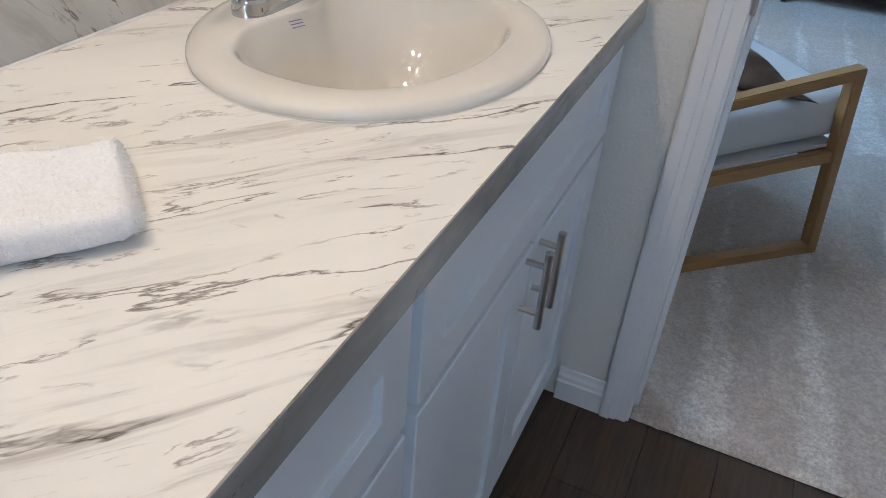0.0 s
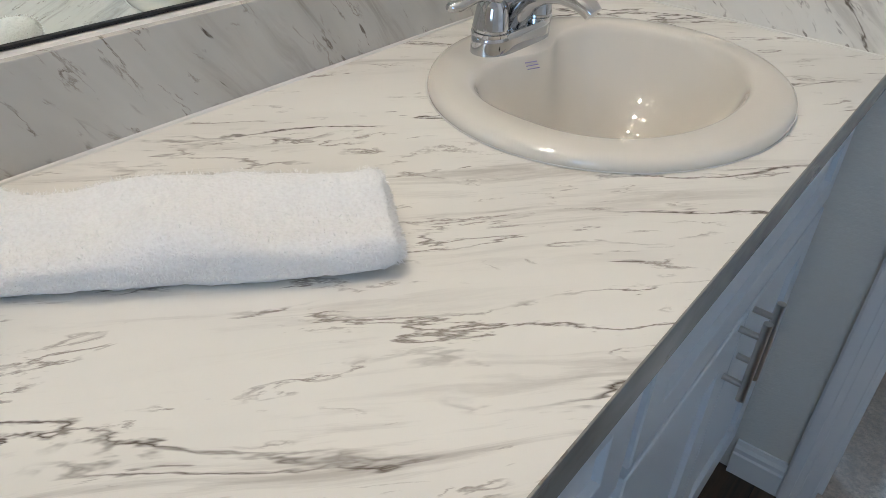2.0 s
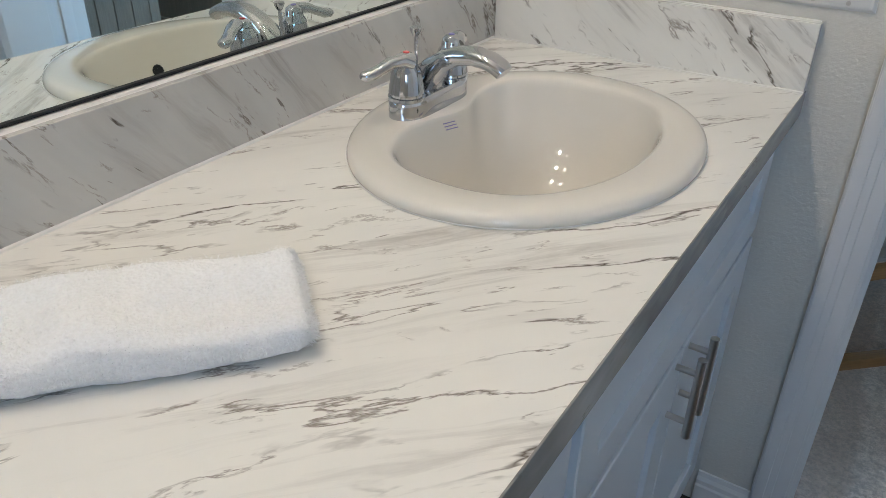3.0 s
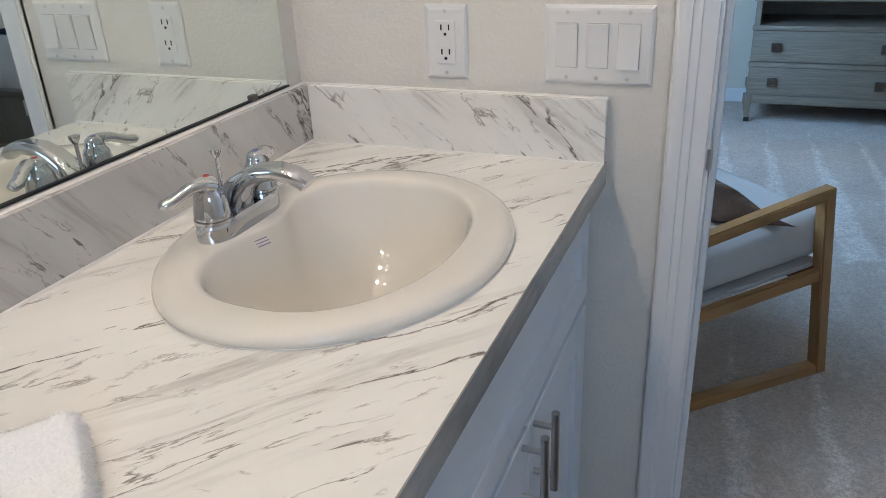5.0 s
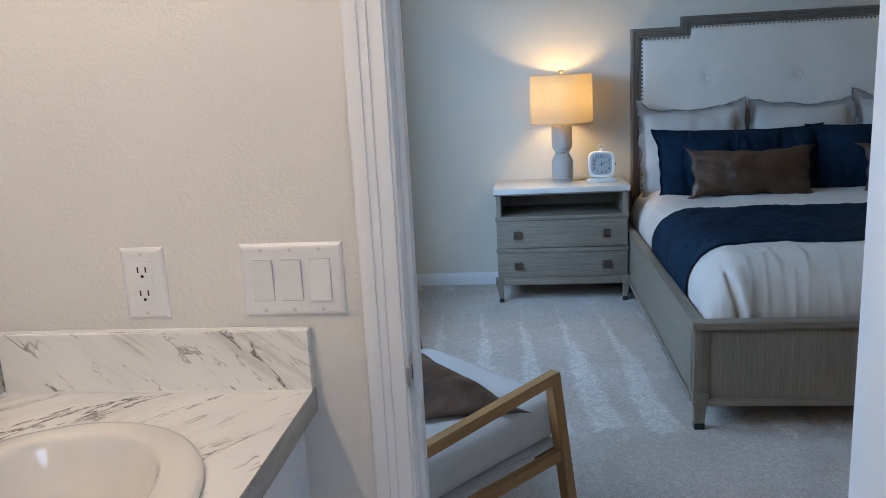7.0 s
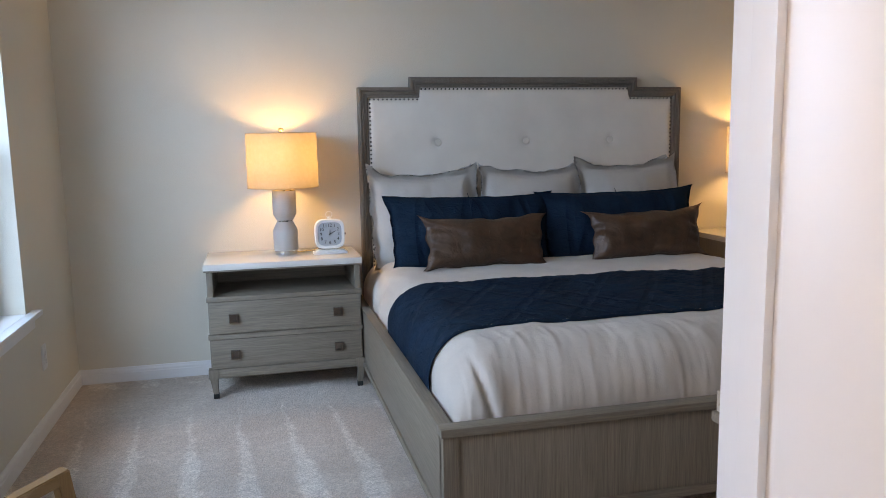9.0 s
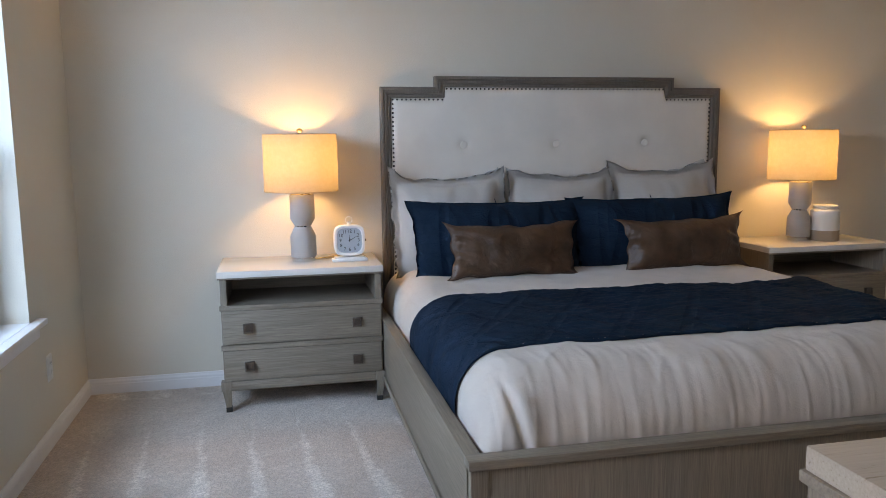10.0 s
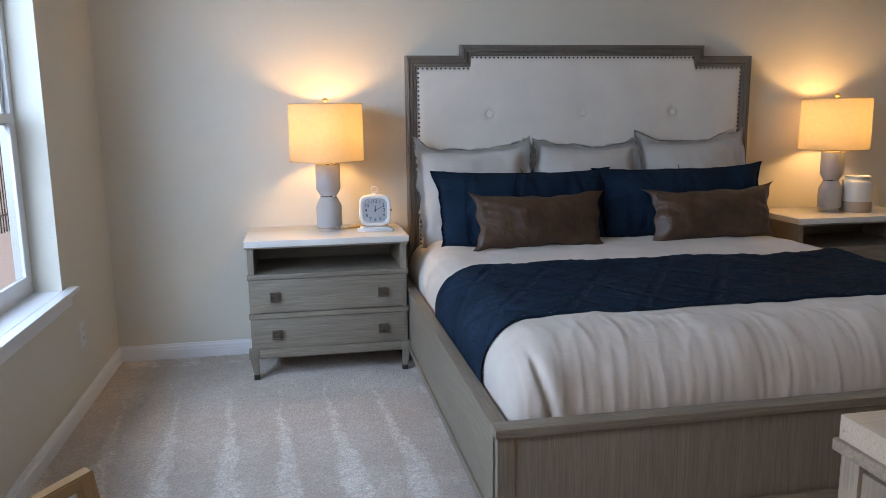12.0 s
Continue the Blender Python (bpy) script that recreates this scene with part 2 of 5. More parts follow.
def marble(name, turn, flow=(1.2, 4.2, 4.2), smoke=0.6, veins=1.0, grey=0.0):
    """Creamy white laminate with grey-brown streaks that run one way."""
    m = Mat(name, 0.24)
    v = m.space(flow, of=m.space((1, 1, 1), turn))
    warp = m.node("ShaderNodeTexNoise", Scale=1.7, Detail=3.0)
    m.t.links.new(v, warp.inputs["Vector"])
    bend = m.node("ShaderNodeVectorMath")
    bend.operation = "MULTIPLY_ADD"
    m.t.links.new(warp.outputs["Color"], bend.inputs[0])
    along = flow.index(min(flow))
    longer = lambda a, b: tuple(a if k == along else b for k in range(3))
    bend.inputs[1].default_value = longer(0.25, 0.42)
    m.t.links.new(v, bend.inputs[2])
    w = bend.outputs[0]
    # grey darkens the base colour, which paints shade into the upright faces
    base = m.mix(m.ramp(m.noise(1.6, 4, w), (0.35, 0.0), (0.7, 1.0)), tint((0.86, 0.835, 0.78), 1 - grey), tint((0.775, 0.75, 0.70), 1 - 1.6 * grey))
    zone = m.ramp(m.noise(0.8, 3, w), (0.49, 0.0), (0.62, 1.0))
    streak = m.ramp(m.noise(1.0, 6, m.space(longer(1.9, 7.5), of=w), 0.68), (0.51, 0.0), (0.66, 1.0))
    c = m.mix(m.math("MULTIPLY", m.math("MULTIPLY", zone, streak), smoke), base, (0.36, 0.325, 0.29))
    for scale, width, seed, tone, strong, at in ((1.0, 0.006, 3.1, (0.10, 0.075, 0.055), 0.95, 0.49), (1.9, 0.0075, 9.7, (0.20, 0.165, 0.135), 0.85, 0.54), (3.6, 0.009, 21.0, (0.24, 0.20, 0.17), 0.75, 0.56), (5.5, 0.010, 33.0, (0.30, 0.255, 0.22), 0.6, 0.57)):
        p = m.node("ShaderNodeMapping", Location=(seed, seed * 0.7, seed * 1.3))
        m.t.links.new(w, p.inputs["Vector"])
        n = m.noise(scale, 7, p.outputs["Vector"], 0.6)
        ridge = m.math("ABSOLUTE", m.math("SUBTRACT", n, 0.5))
        line = m.ramp(ridge, (0.0, 1.0), (width * 0.8, 0.55), (width * 1.6, 0.0))
        gate = m.ramp(m.noise(scale * 2.1, 3, p.outputs["Vector"]), (at, 0.0), (at + 0.08, 1.0))
        c = m.mix(m.math("MULTIPLY", m.math("MULTIPLY", line, gate), min(1.0, strong * veins)), c, tone)
    # short dark dashes
    dash = m.ramp(m.noise(1.0, 3, m.space(longer(8.0, 20.0), of=w), 0.6), (0.71, 0.0), (0.75, 1.0))
    c = m.mix(m.math("MULTIPLY", dash, 0.8 * min(1.0, veins)), c, (0.13, 0.10, 0.08))
    m.color(c)
    return m.m


WALL = paint("wall_paint", (0.72, 0.685, 0.625), 0.5, 0.6, 140)
BEDWALL = paint("bedroom_wall_paint", (0.68, 0.625, 0.525), 0.6, 0.4, 170)
CEIL = paint("ceiling_paint", (0.78, 0.77, 0.75), 0.75, 0.5, 90)
TRIM = paint("trim_paint", (0.78, 0.775, 0.765), 0.32, 0.06, 60)
CABINET = paint("cabinet_paint", (0.63, 0.665, 0.70), 0.34, 0.05, 90)
PLASTIC = paint("white_plastic", (0.74, 0.73, 0.71), 0.28, 0.0)
COUNTER = marble("marble_laminate", (0, 0, -50), (1.2, 5.0, 5.0), 0.62, 1.1)
# the counter laminate darkened, with the front edge's shade put into its colour
EDGE_SHADED = marble("marble_laminate_edge_shaded", (0, 0, 0), (4.0, 2.2, 6.0), 0.95, 1.0, 0.52)
SPLASH_END = marble("marble_laminate_end", (0, -40, 0), (1.6, 5.0, 6.5), 0.75, 1.0, 0.05)
# greyer copy of the counter laminate; the backsplash's dimmer light is in its base colour
SPLASH_BACK_SHADED = marble("marble_laminate_back_shaded", (52, 0, 0), (4.2, 1.3, 5.0), 1.0, 1.3, 0.24)
CERAMIC = Mat("ceramic", 0.06, Coat_Weight=0.8, Coat_Roughness=0.02).color((0.75, 0.705, 0.63)).m
CHROME = metal("chrome", (0.57, 0.58, 0.60), 0.03)
NICKEL = metal("brushed_nickel", (0.62, 0.60, 0.57), 0.28)
BRASS = metal("brass", (0.75, 0.55, 0.28), 0.25)
NAIL = metal("nail_bronze", (0.060, 0.048, 0.040), 0.45)
BRONZE = metal("dark_bronze", (0.17, 0.14, 0.12), 0.42)
MIRROR = Mat("mirror_silver", 0.015, 1.0).color((0.84, 0.90, 0.865)).m
BLACK = Mat("black_void", 0.6).color((0.012, 0.012, 0.013)).m
GREYWOOD = wood("grey_washed_wood", (0.165, 0.130, 0.096), (0.320, 0.265, 0.205), (1, 0, 0), 0.5)
GREYWOOD_UP = wood("grey_washed_wood_upright", (0.165, 0.130, 0.096), (0.320, 0.265, 0.205), (0, 0, 1), 0.5, 1.7)
GREYWOOD_Y = wood("grey_washed_wood_lengthwise", (0.165, 0.130, 0.096), (0.320, 0.265, 0.205), (0, 1, 0), 0.5)
FRAMEWOOD = wood("headboard_wood", (0.135, 0.11, 0.088), (0.235, 0.20, 0.165), (1, 0, 0), 0.5)
FRAMEWOOD_UP = wood("headboard_wood_upright", (0.135, 0.11, 0.088), (0.235, 0.20, 0.165), (0, 0, 1), 0.5)
OAK = wood("honey_oak", (0.28, 0.135, 0.046), (0.41, 0.22, 0.086), (1, 0, 0), 0.38, 1.4, 0.08)
OAK_UP = wood("honey_oak_upright", (0.28, 0.135, 0.046), (0.41, 0.22, 0.086), (0, 0, 1), 0.38, 1.4, 0.08)
PLANK = wood("dark_plank", (0.034, 0.020, 0.011), (0.098, 0.058, 0.033), (0, 1, 0), 0.62, 0.7)
STONETOP = paint("pale_tabletop", (0.69, 0.655, 0.60), 0.16, 0.0)
PALETOP = wood("pale_washed_top", (0.36, 0.30, 0.235), (0.50, 0.43, 0.345), (1, 0, 0), 0.3)
LINEN = cloth("upholstery_linen", (0.84, 0.765, 0.675), 0.9, 900, 0.12)
DUVET = cloth("duvet_cotton", (0.67, 0.60, 0.53), 0.8, 1200, 0.35)
SHAM = cloth("sham_linen", (0.54, 0.515, 0.475), 0.88, 800, 0.45)
SHEET = cloth("bed_sheet", (0.74, 0.66, 0.64), 0.85, 900, 0.3)
CHAIRLINEN = cloth("chair_linen", (0.50, 0.475, 0.445), 0.9, 700, 0.15)
CLOCKWHITE = paint("chipped_white_enamel", (0.78, 0.77, 0.75), 0.4, 0.2, 70)
FACE = paint("clock_face_grey", (0.42, 0.47, 0.50), 0.4, 0.0)
CONCRETE = paint("grey_concrete_glaze", (0.40, 0.385, 0.365), 0.6, 0.25, 120)
JARWHITE = paint("jar_white_glaze", (0.72, 0.70, 0.66), 0.3, 0.2, 60)
JARTAN = paint("jar_bare_clay", (0.42, 0.32, 0.235), 0.75, 0.2, 120)
INK = Mat("violet_ink", 0.4).color((0.17, 0.15, 0.36)).m
CAULK = paint("caulk", (0.74, 0.72, 0.68), 0.5, 0.0)
PILE = Mat("terry_pile", 0.95).color((0.93, 0.925, 0.915)).m
RED = Mat("red_dot", 0.3).color((0.45, 0.03, 0.03)).m
RUBBER = Mat("black_cap", 0.45).color((0.02, 0.019, 0.018)).m
IRON = Mat("black_iron", 0.5).color((0.02, 0.02, 0.022)).m


def quilt():
    m = Mat("navy_quilt", 0.8)
    m.b.inputs["Specular IOR Level"].default_value = 0.10
    base = m.mix(m.ramp(m.noise(6, 4), (0.3, 0.0), (0.7, 1.0)), (0.003, 0.0145, 0.030), (0.006, 0.027, 0.053))
    m.color(base)
    across = m.space((0.5, 1.0, 1.0))
    puck = m.noise(26, 4, across, 0.6, 0.9)
    lines = []
    for sign in (1, -1):
        w = m.node("ShaderNodeTexWave", Scale=1.35, Distortion=0.6, Detail=1.0)
        w.wave_profile = "SIN"
        m.t.links.new(m.space((1, 1, 1), (0, 0, sign * 32)), w.inputs["Vector"])
        lines.append(m.ramp(w.outputs["Fac"], (0.0, 0.0), (0.10, 1.0)))
    m.bump(m.math("MINIMUM", *lines), 0.7, 0.008)
    m.bump(puck, 0.8, 0.010)
    m.bump(m.noise(700, 2), 0.2, 0.001)
    return m.m


def leather():
    m = Mat("brown_leather", 0.42)
    c = m.mix(m.ramp(m.noise(9, 5), (0.3, 0.0), (0.72, 1.0)), (0.042, 0.019, 0.010), (0.105, 0.050, 0.027))
    m.color(c)
    m.rough(m.math("MULTIPLY_ADD", m.noise(20, 4), 0.25, 0.27))
    m.bump(m.noise(9, 4, warp=1.2), 0.8, 0.014)
    vor = m.node("ShaderNodeTexVoronoi", Scale=260.0)
    m.t.links.new(m.co, vor.inputs["Vector"])
    m.bump(vor.outputs["Distance"], 0.15, 0.001)
    return m.m


def terry():
    m = Mat("white_terry", 0.95)
    m.b.inputs["Sheen Weight"].default_value = 0.4
    loops = m.noise(330, 3, m.space((1, 1, 1.6)))
    m.color(m.mix(m.ramp(loops, (0.3, 0.0), (0.6, 1.0)), (0.88, 0.87, 0.855), (0.95, 0.945, 0.935)))
    m.bump(loops, 0.55, 0.003)
    m.bump(m.noise(60, 3), 0.4, 0.006)
    return m.m


def carpet():
    m = Mat("beige_carpet", 0.95)
    m.b.inputs["Sheen Weight"].default_value = 0.35
    tuft = m.noise(120, 4, None, 0.8)
    mid = m.noise(42, 5, None, 0.7)
    # the nap lies in combed wedges, pointed at the far end
    sep = m.node("ShaderNodeSeparateXYZ")
    m.t.links.new(m.co, sep.inputs[0])
    x, y = sep.outputs[0], sep.outputs[1]
    wobble = m.math("MULTIPLY", m.noise(2.3, 3), 0.5)
    saw = m.math("MULTIPLY", m.math("PINGPONG", m.math("ADD", m.math("MULTIPLY_ADD", x, 4.4, m.math("MULTIPLY", y, 0.35)), wobble), 0.5), 2.0)
    stroke = m.math("FRACT", m.math("MULTIPLY", m.math("SUBTRACT", 3.46, y), 0.46))
    wedge = m.ramp(m.math("SUBTRACT", m.math("MULTIPLY_ADD", stroke, 0.95, 0.17), m.math("ADD", saw, m.math("MULTIPLY", m.noise(30, 3), 0.40))), (0.0, 0.0), (0.22, 1.0))
    wedge = m.math("MULTIPLY", wedge, m.ramp(m.math("ADD", stroke, m.math("MULTIPLY", m.noise(5, 3), 0.3)), (0.98, 1.0), (1.18, 0.0)))
    nap2 = m.noise(1.0, 4, m.space((2.6, 2.0, 1), (0, 0, -24)), 0.6, 0.6)
    lay = m.math("ADD", m.math("MULTIPLY", wedge, 0.66), m.math("MULTIPLY", m.ramp(nap2, (0.4, 0.0), (0.62, 1.0)), 0.34))
    c = m.mix(lay, (0.64, 0.50, 0.40), (1.0, 0.90, 0.79))
    c = m.mix(m.math("MULTIPLY", m.ramp(mid, (0.40, 0.0), (0.62, 1.0)), 0.42), c, (0.44, 0.335, 0.255))
    c = m.mix(m.math("MULTIPLY", m.ramp(tuft, (0.42, 0.0), (0.58, 1.0)), 0.50), c, (0.30, 0.23, 0.18))
    m.color(c)
    m.bump(tuft, 0.9, 0.008)
    m.bump(mid, 0.5, 0.010)
    return m.m


def shade_cloth():
    m = Mat("lamp_shade_cloth", 0.9)
    t = m.t
    weave = m.noise(1.0, 3, m.space((700, 700, 60)))
    mottle = m.noise(45, 3)
    c = m.mix(m.math("MULTIPLY", weave, 0.4), (0.46, 0.38, 0.27), (0.31, 0.24, 0.155))
    c = m.mix(m.math("MULTIPLY", m.ramp(mottle, (0.4, 0.0), (0.7, 1.0)), 0.25), c, (0.50, 0.43, 0.33))
    dif, tra, mixer = m.node("ShaderNodeBsdfDiffuse"), m.node("ShaderNodeBsdfTranslucent"), m.node("ShaderNodeMixShader", Fac=0.36)
    for n in (dif, tra):
        t.links.new(c, n.inputs["Color"])
    t.links.new(dif.outputs[0], mixer.inputs[1])
    t.links.new(tra.outputs[0], mixer.inputs[2])
    t.links.new(mixer.outputs[0], t.nodes["Material Output"].inputs["Surface"])
    return m.m


def glass():
    m = Mat("window_glass", 0.0)
    m.b.inputs["Transmission Weight"].default_value = 1.0
    m.b.inputs["IOR"].default_value = 1.05
    return m.m


def glow(name, c, strength):
    m = Mat(name, 0.3).color((0.9, 0.88, 0.84))
    m.b.inputs["Emission Color"].default_value = (*c, 1)
    m.b.inputs["Emission Strength"].default_value = strength
    return m.m


QUILT, LEATHER, TERRY, CARPET, SHADE, GLASS = quilt(), leather(), terry(), carpet(), shade_cloth(), glass()
BULB = glow("lit_globe", WARM, 178.0)
FENCEWOOD = wood("weathered_fence", (0.10, 0.11, 0.11), (0.20, 0.20, 0.19), (0, 0, 1), 0.8)
GRAVEL = paint("pale_concrete", (0.33, 0.37, 0.42), 0.9, 0.6, 60)

# ---- the rooms ----
XW = -0.026          # window wall of the bedroom
YH = 3.90            # wall behind the headboard
XR = 5.10            # far wall of the bedroom
WT = 0.115           # thickness of the wall between the rooms
D0, D1, DH = 0.700, 1.421, 2.05   # doorway
CEIL_Z = 2.60


def wall(name, boxes, material, label):
    bm = bmesh.new()
    for b in boxes:
        box(*b, bm=bm)
    return tagged(part(name, bm, material), label, "wall", kind="structure")


wall("wall_mirror_side", [(-0.12, 0.0, -2.6, 0.0, 0, CEIL_Z)], WALL, "off-white painted bathroom wall behind the vanity")
wall("wall_between", [(-0.12, D0 - 0.02, 0, WT, 0, CEIL_Z), (D1 + 0.02, XR, 0, WT, 0, CEIL_Z), (D0 - 0.02, D1 + 0.02, 0, WT, DH + 0.02, CEIL_Z)], WALL, "off-white orange-peel painted wall with the bathroom doorway")
wall("wall_bath_far", [(2.3, 2.42, -2.6, 0.0, 0, CEIL_Z)], WALL, "off-white painted bathroom side wall")
wall("wall_bath_back", [(-0.12, 1.2, -2.72, -2.6, 0, CEIL_Z), (2.05, 2.42, -2.72, -2.6, 0, CEIL_Z), (1.2, 2.05, -2.72, -2.6, 0, 1.15), (1.2, 2.05, -2.72, -2.6, 2.1, CEIL_Z)], WALL, "off-white painted bathroom back wall")
WIN = [(1.50, 3.04), (0.42, 1.15)]   # window openings along the wall
WZ0, WZ1 = 0.60, 2.12
wy = [(3.04, YH + 0.12), (1.15, 1.50), (WT, 0.42)]
wall("wall_window_side", [(XW - 0.16, XW, a, b, 0, CEIL_Z) for a, b in wy] + [(XW - 0.16, XW, a, b, 0, WZ0) for a, b in WIN] + [(XW - 0.16, XW, a, b, WZ1, CEIL_Z) for a, b in WIN], BEDWALL, "off-white painted bedroom wall with deep window openings")
wall("wall_headboard_side", [(XW, XR, YH, YH + 0.12, 0, CEIL_Z)], BEDWALL, "off-white painted bedroom wall behind the bed")
wall("wall_bedroom_far", [(XR, XR + 0.12, 0, YH + 0.12, 0, CEIL_Z)], BEDWALL, "off-white painted bedroom side wall")
tagged(part("ceiling", box(-0.2, XR + 0.12, -2.72, YH + 0.12, CEIL_Z, CEIL_Z + 0.12), CEIL), "white textured ceiling over both rooms", "ceiling", kind="structure")


def carpet_floor():
    bm = bmesh.new()
    nx, ny = 260, 14

    def top(u, v):
        x = XW + u * (XR - XW)
        y0 = 0.004 if D0 < x < D1 else WT
        y = y0 + (0.0 if v == 0 else v ** 2.2 * (YH - y0))
        ragged = 0.004 * noise.noise(Vector((x * 90, 0, 0))) + 0.002 * noise.noise(Vector((x * 300, 5, 0))) if v == 0 else 0
        return Vector((x, y + ragged, 0.004 if v == 0 else 0.013))

    sheet(top, nx, ny, bm)
    box(XW, XR, WT, YH, -0.05, -0.002, bm=bm)
    box(D0, D1, 0.012, WT, -0.05, 0.003, bm=bm)
    return tagged(part("floor_carpet", bm, CARPET), "beige cut-pile carpet with combed vacuum tracks", "carpet", kind="structure")


carpet_floor()
bath_floor = tagged(part("floor_bathroom", box(0, 2.3, -2.6, 0.012, -0.05, -0.004), BLACK), "dark brown wood-look plank floor in the bathroom", "floor", kind="structure")


# doorway: jambs, stops, casings
def casing(name, x0, x1, z0, z1, y, out, flip=False):
    """A moulded casing board on the wall face at y; out is the way it stands proud."""
    bm = bmesh.new()
    steps = ((0.0, 1.0, 0.010), (0.0, 0.62, 0.014), (0.05, 0.40, 0.018))
    for a, b, deep in steps:
        if flip:
            a, b = 1 - b, 1 - a
        if z1 - z0 > x1 - x0:
            box(x0 + a * (x1 - x0), x0 + b * (x1 - x0), min(y, y + out * deep), max(y, y + out * deep), z0, z1, 0.0025, bm)
        else:
            box(x0, x1, min(y, y + out * deep), max(y, y + out * deep), z0 + (1 - b) * (z1 - z0), z0 + (1 - a) * (z1 - z0), 0.0025, bm)
    return tagged(part(name, bm, TRIM, smooth=True), "white moulded door casing", "trim", kind="structure")


casing("trim_casing", D0 - 0.064, D0 - 0.005, 0, DH + 0.08, 0, -1)
casing("trim_casing", D1 + 0.005, D1 + 0.072, 0, DH + 0.08, 0, -1, True)
casing("trim_casing", D0 - 0.005, D1 + 0.005, DH + 0.005, DH + 0.075, 0, -1)
casing("trim_casing", D0 - 0.064, D0 - 0.005, 0.013, DH + 0.08, WT, 1)
casing("trim_casing", D1 + 0.005, D1 + 0.072, 0.013, DH + 0.08, WT, 1, True)
casing("trim_casing", D0 - 0.005, D1 + 0.005, DH + 0.005, DH + 0.075, WT, 1)
jamb = bmesh.new()
box(D0 - 0.02, D0, -0.003, WT + 0.003, 0, DH, 0.001, jamb)
box(D1, D1 + 0.02, -0.003, WT + 0.003, 0, DH, 0.001, jamb)
box(D0, D1, -0.003, WT + 0.003, DH, DH + 0.02, 0.001, jamb)
box(D0, D0 + 0.010, 0.040, 0.075, 0.004, DH, 0.002, jamb)
box(D1 - 0.010, D1, 0.040, 0.075, 0.004, DH, 0.002, jamb)
box(D0 + 0.01, D1 - 0.01, 0.040, 0.075, DH - 0.01, DH, 0.002, jamb)
tagged(part("trim_door_jamb", jamb, TRIM, smooth=True), "white painted door jamb with a stop", "trim", kind="structure")
strike = thing("strike_plate", (D0, 0.014, 0.894), 0, "brushed nickel strike plate let into the door jamb", "strike plate")
part("plate", box(0, 0.0018, -0.016, 0.016, -0.029, 0.029, 0.0008), NICKEL, strike, smooth=True)
part("latch_hole", box(0.0016, 0.0022, -0.008, 0.008, -0.012, 0.012), BLACK, strike)
part("lip", rod((0.001, -0.019, -0.016), (0.001, -0.019, 0.016), 0.004), NICKEL, strike, smooth=True)


def board(name, p, q, normal, z0=0.0):
    """A baseboard along the wall from p to q with an ogee-like top."""
    p, q, n = Vector((*p, 0)), Vector((*q, 0)), Vector((*normal, 0))
    prof = [(0.0, z0), (0.013, z0), (0.013, z0 + 0.052), (0.010, z0 + 0.056), (0.010, z0 + 0.066), (0.006, z0 + 0.074), (0.004, z0 + 0.083), (0.0, z0 + 0.084)]
    bm = bmesh.new()
    a = [bm.verts.new(p + n * d + Vector((0, 0, z))) for d, z in prof]
    b = [bm.verts.new(q + n * d + Vector((0, 0, z))) for d, z in prof]
    for k in range(len(prof) - 1):
        bm.faces.new((a[k], a[k + 1], b[k + 1], b[k]))
    bm.faces.new(a)
    bm.faces.new(b)
    return tagged(part(name, bm, TRIM), "white moulded baseboard", "baseboard", kind="structure")


board("baseboard", (XW, YH), (XR, YH), (0, -1), 0.011)
board("baseboard", (XW, WT), (XW, YH), (1, 0), 0.011)
board("baseboard", (XW, WT), (D0 - 0.064, WT), (0, 1), 0.011)
board("baseboard", (D1 + 0.072, WT), (XR, WT), (0, 1), 0.011)
board("baseboard", (XR, WT), (XR, YH), (-1, 0), 0.011)
board("baseboard", (0.535, 0), (D0 - 0.064, 0), (0, -1))
board("baseboard", (D1 + 0.072, 0), (2.3, 0), (0, -1))
board("baseboard", (2.3, -2.6), (2.3, 0), (-1, 0))
board("baseboard", (0, -2.6), (2.3, -2.6), (0, 1))


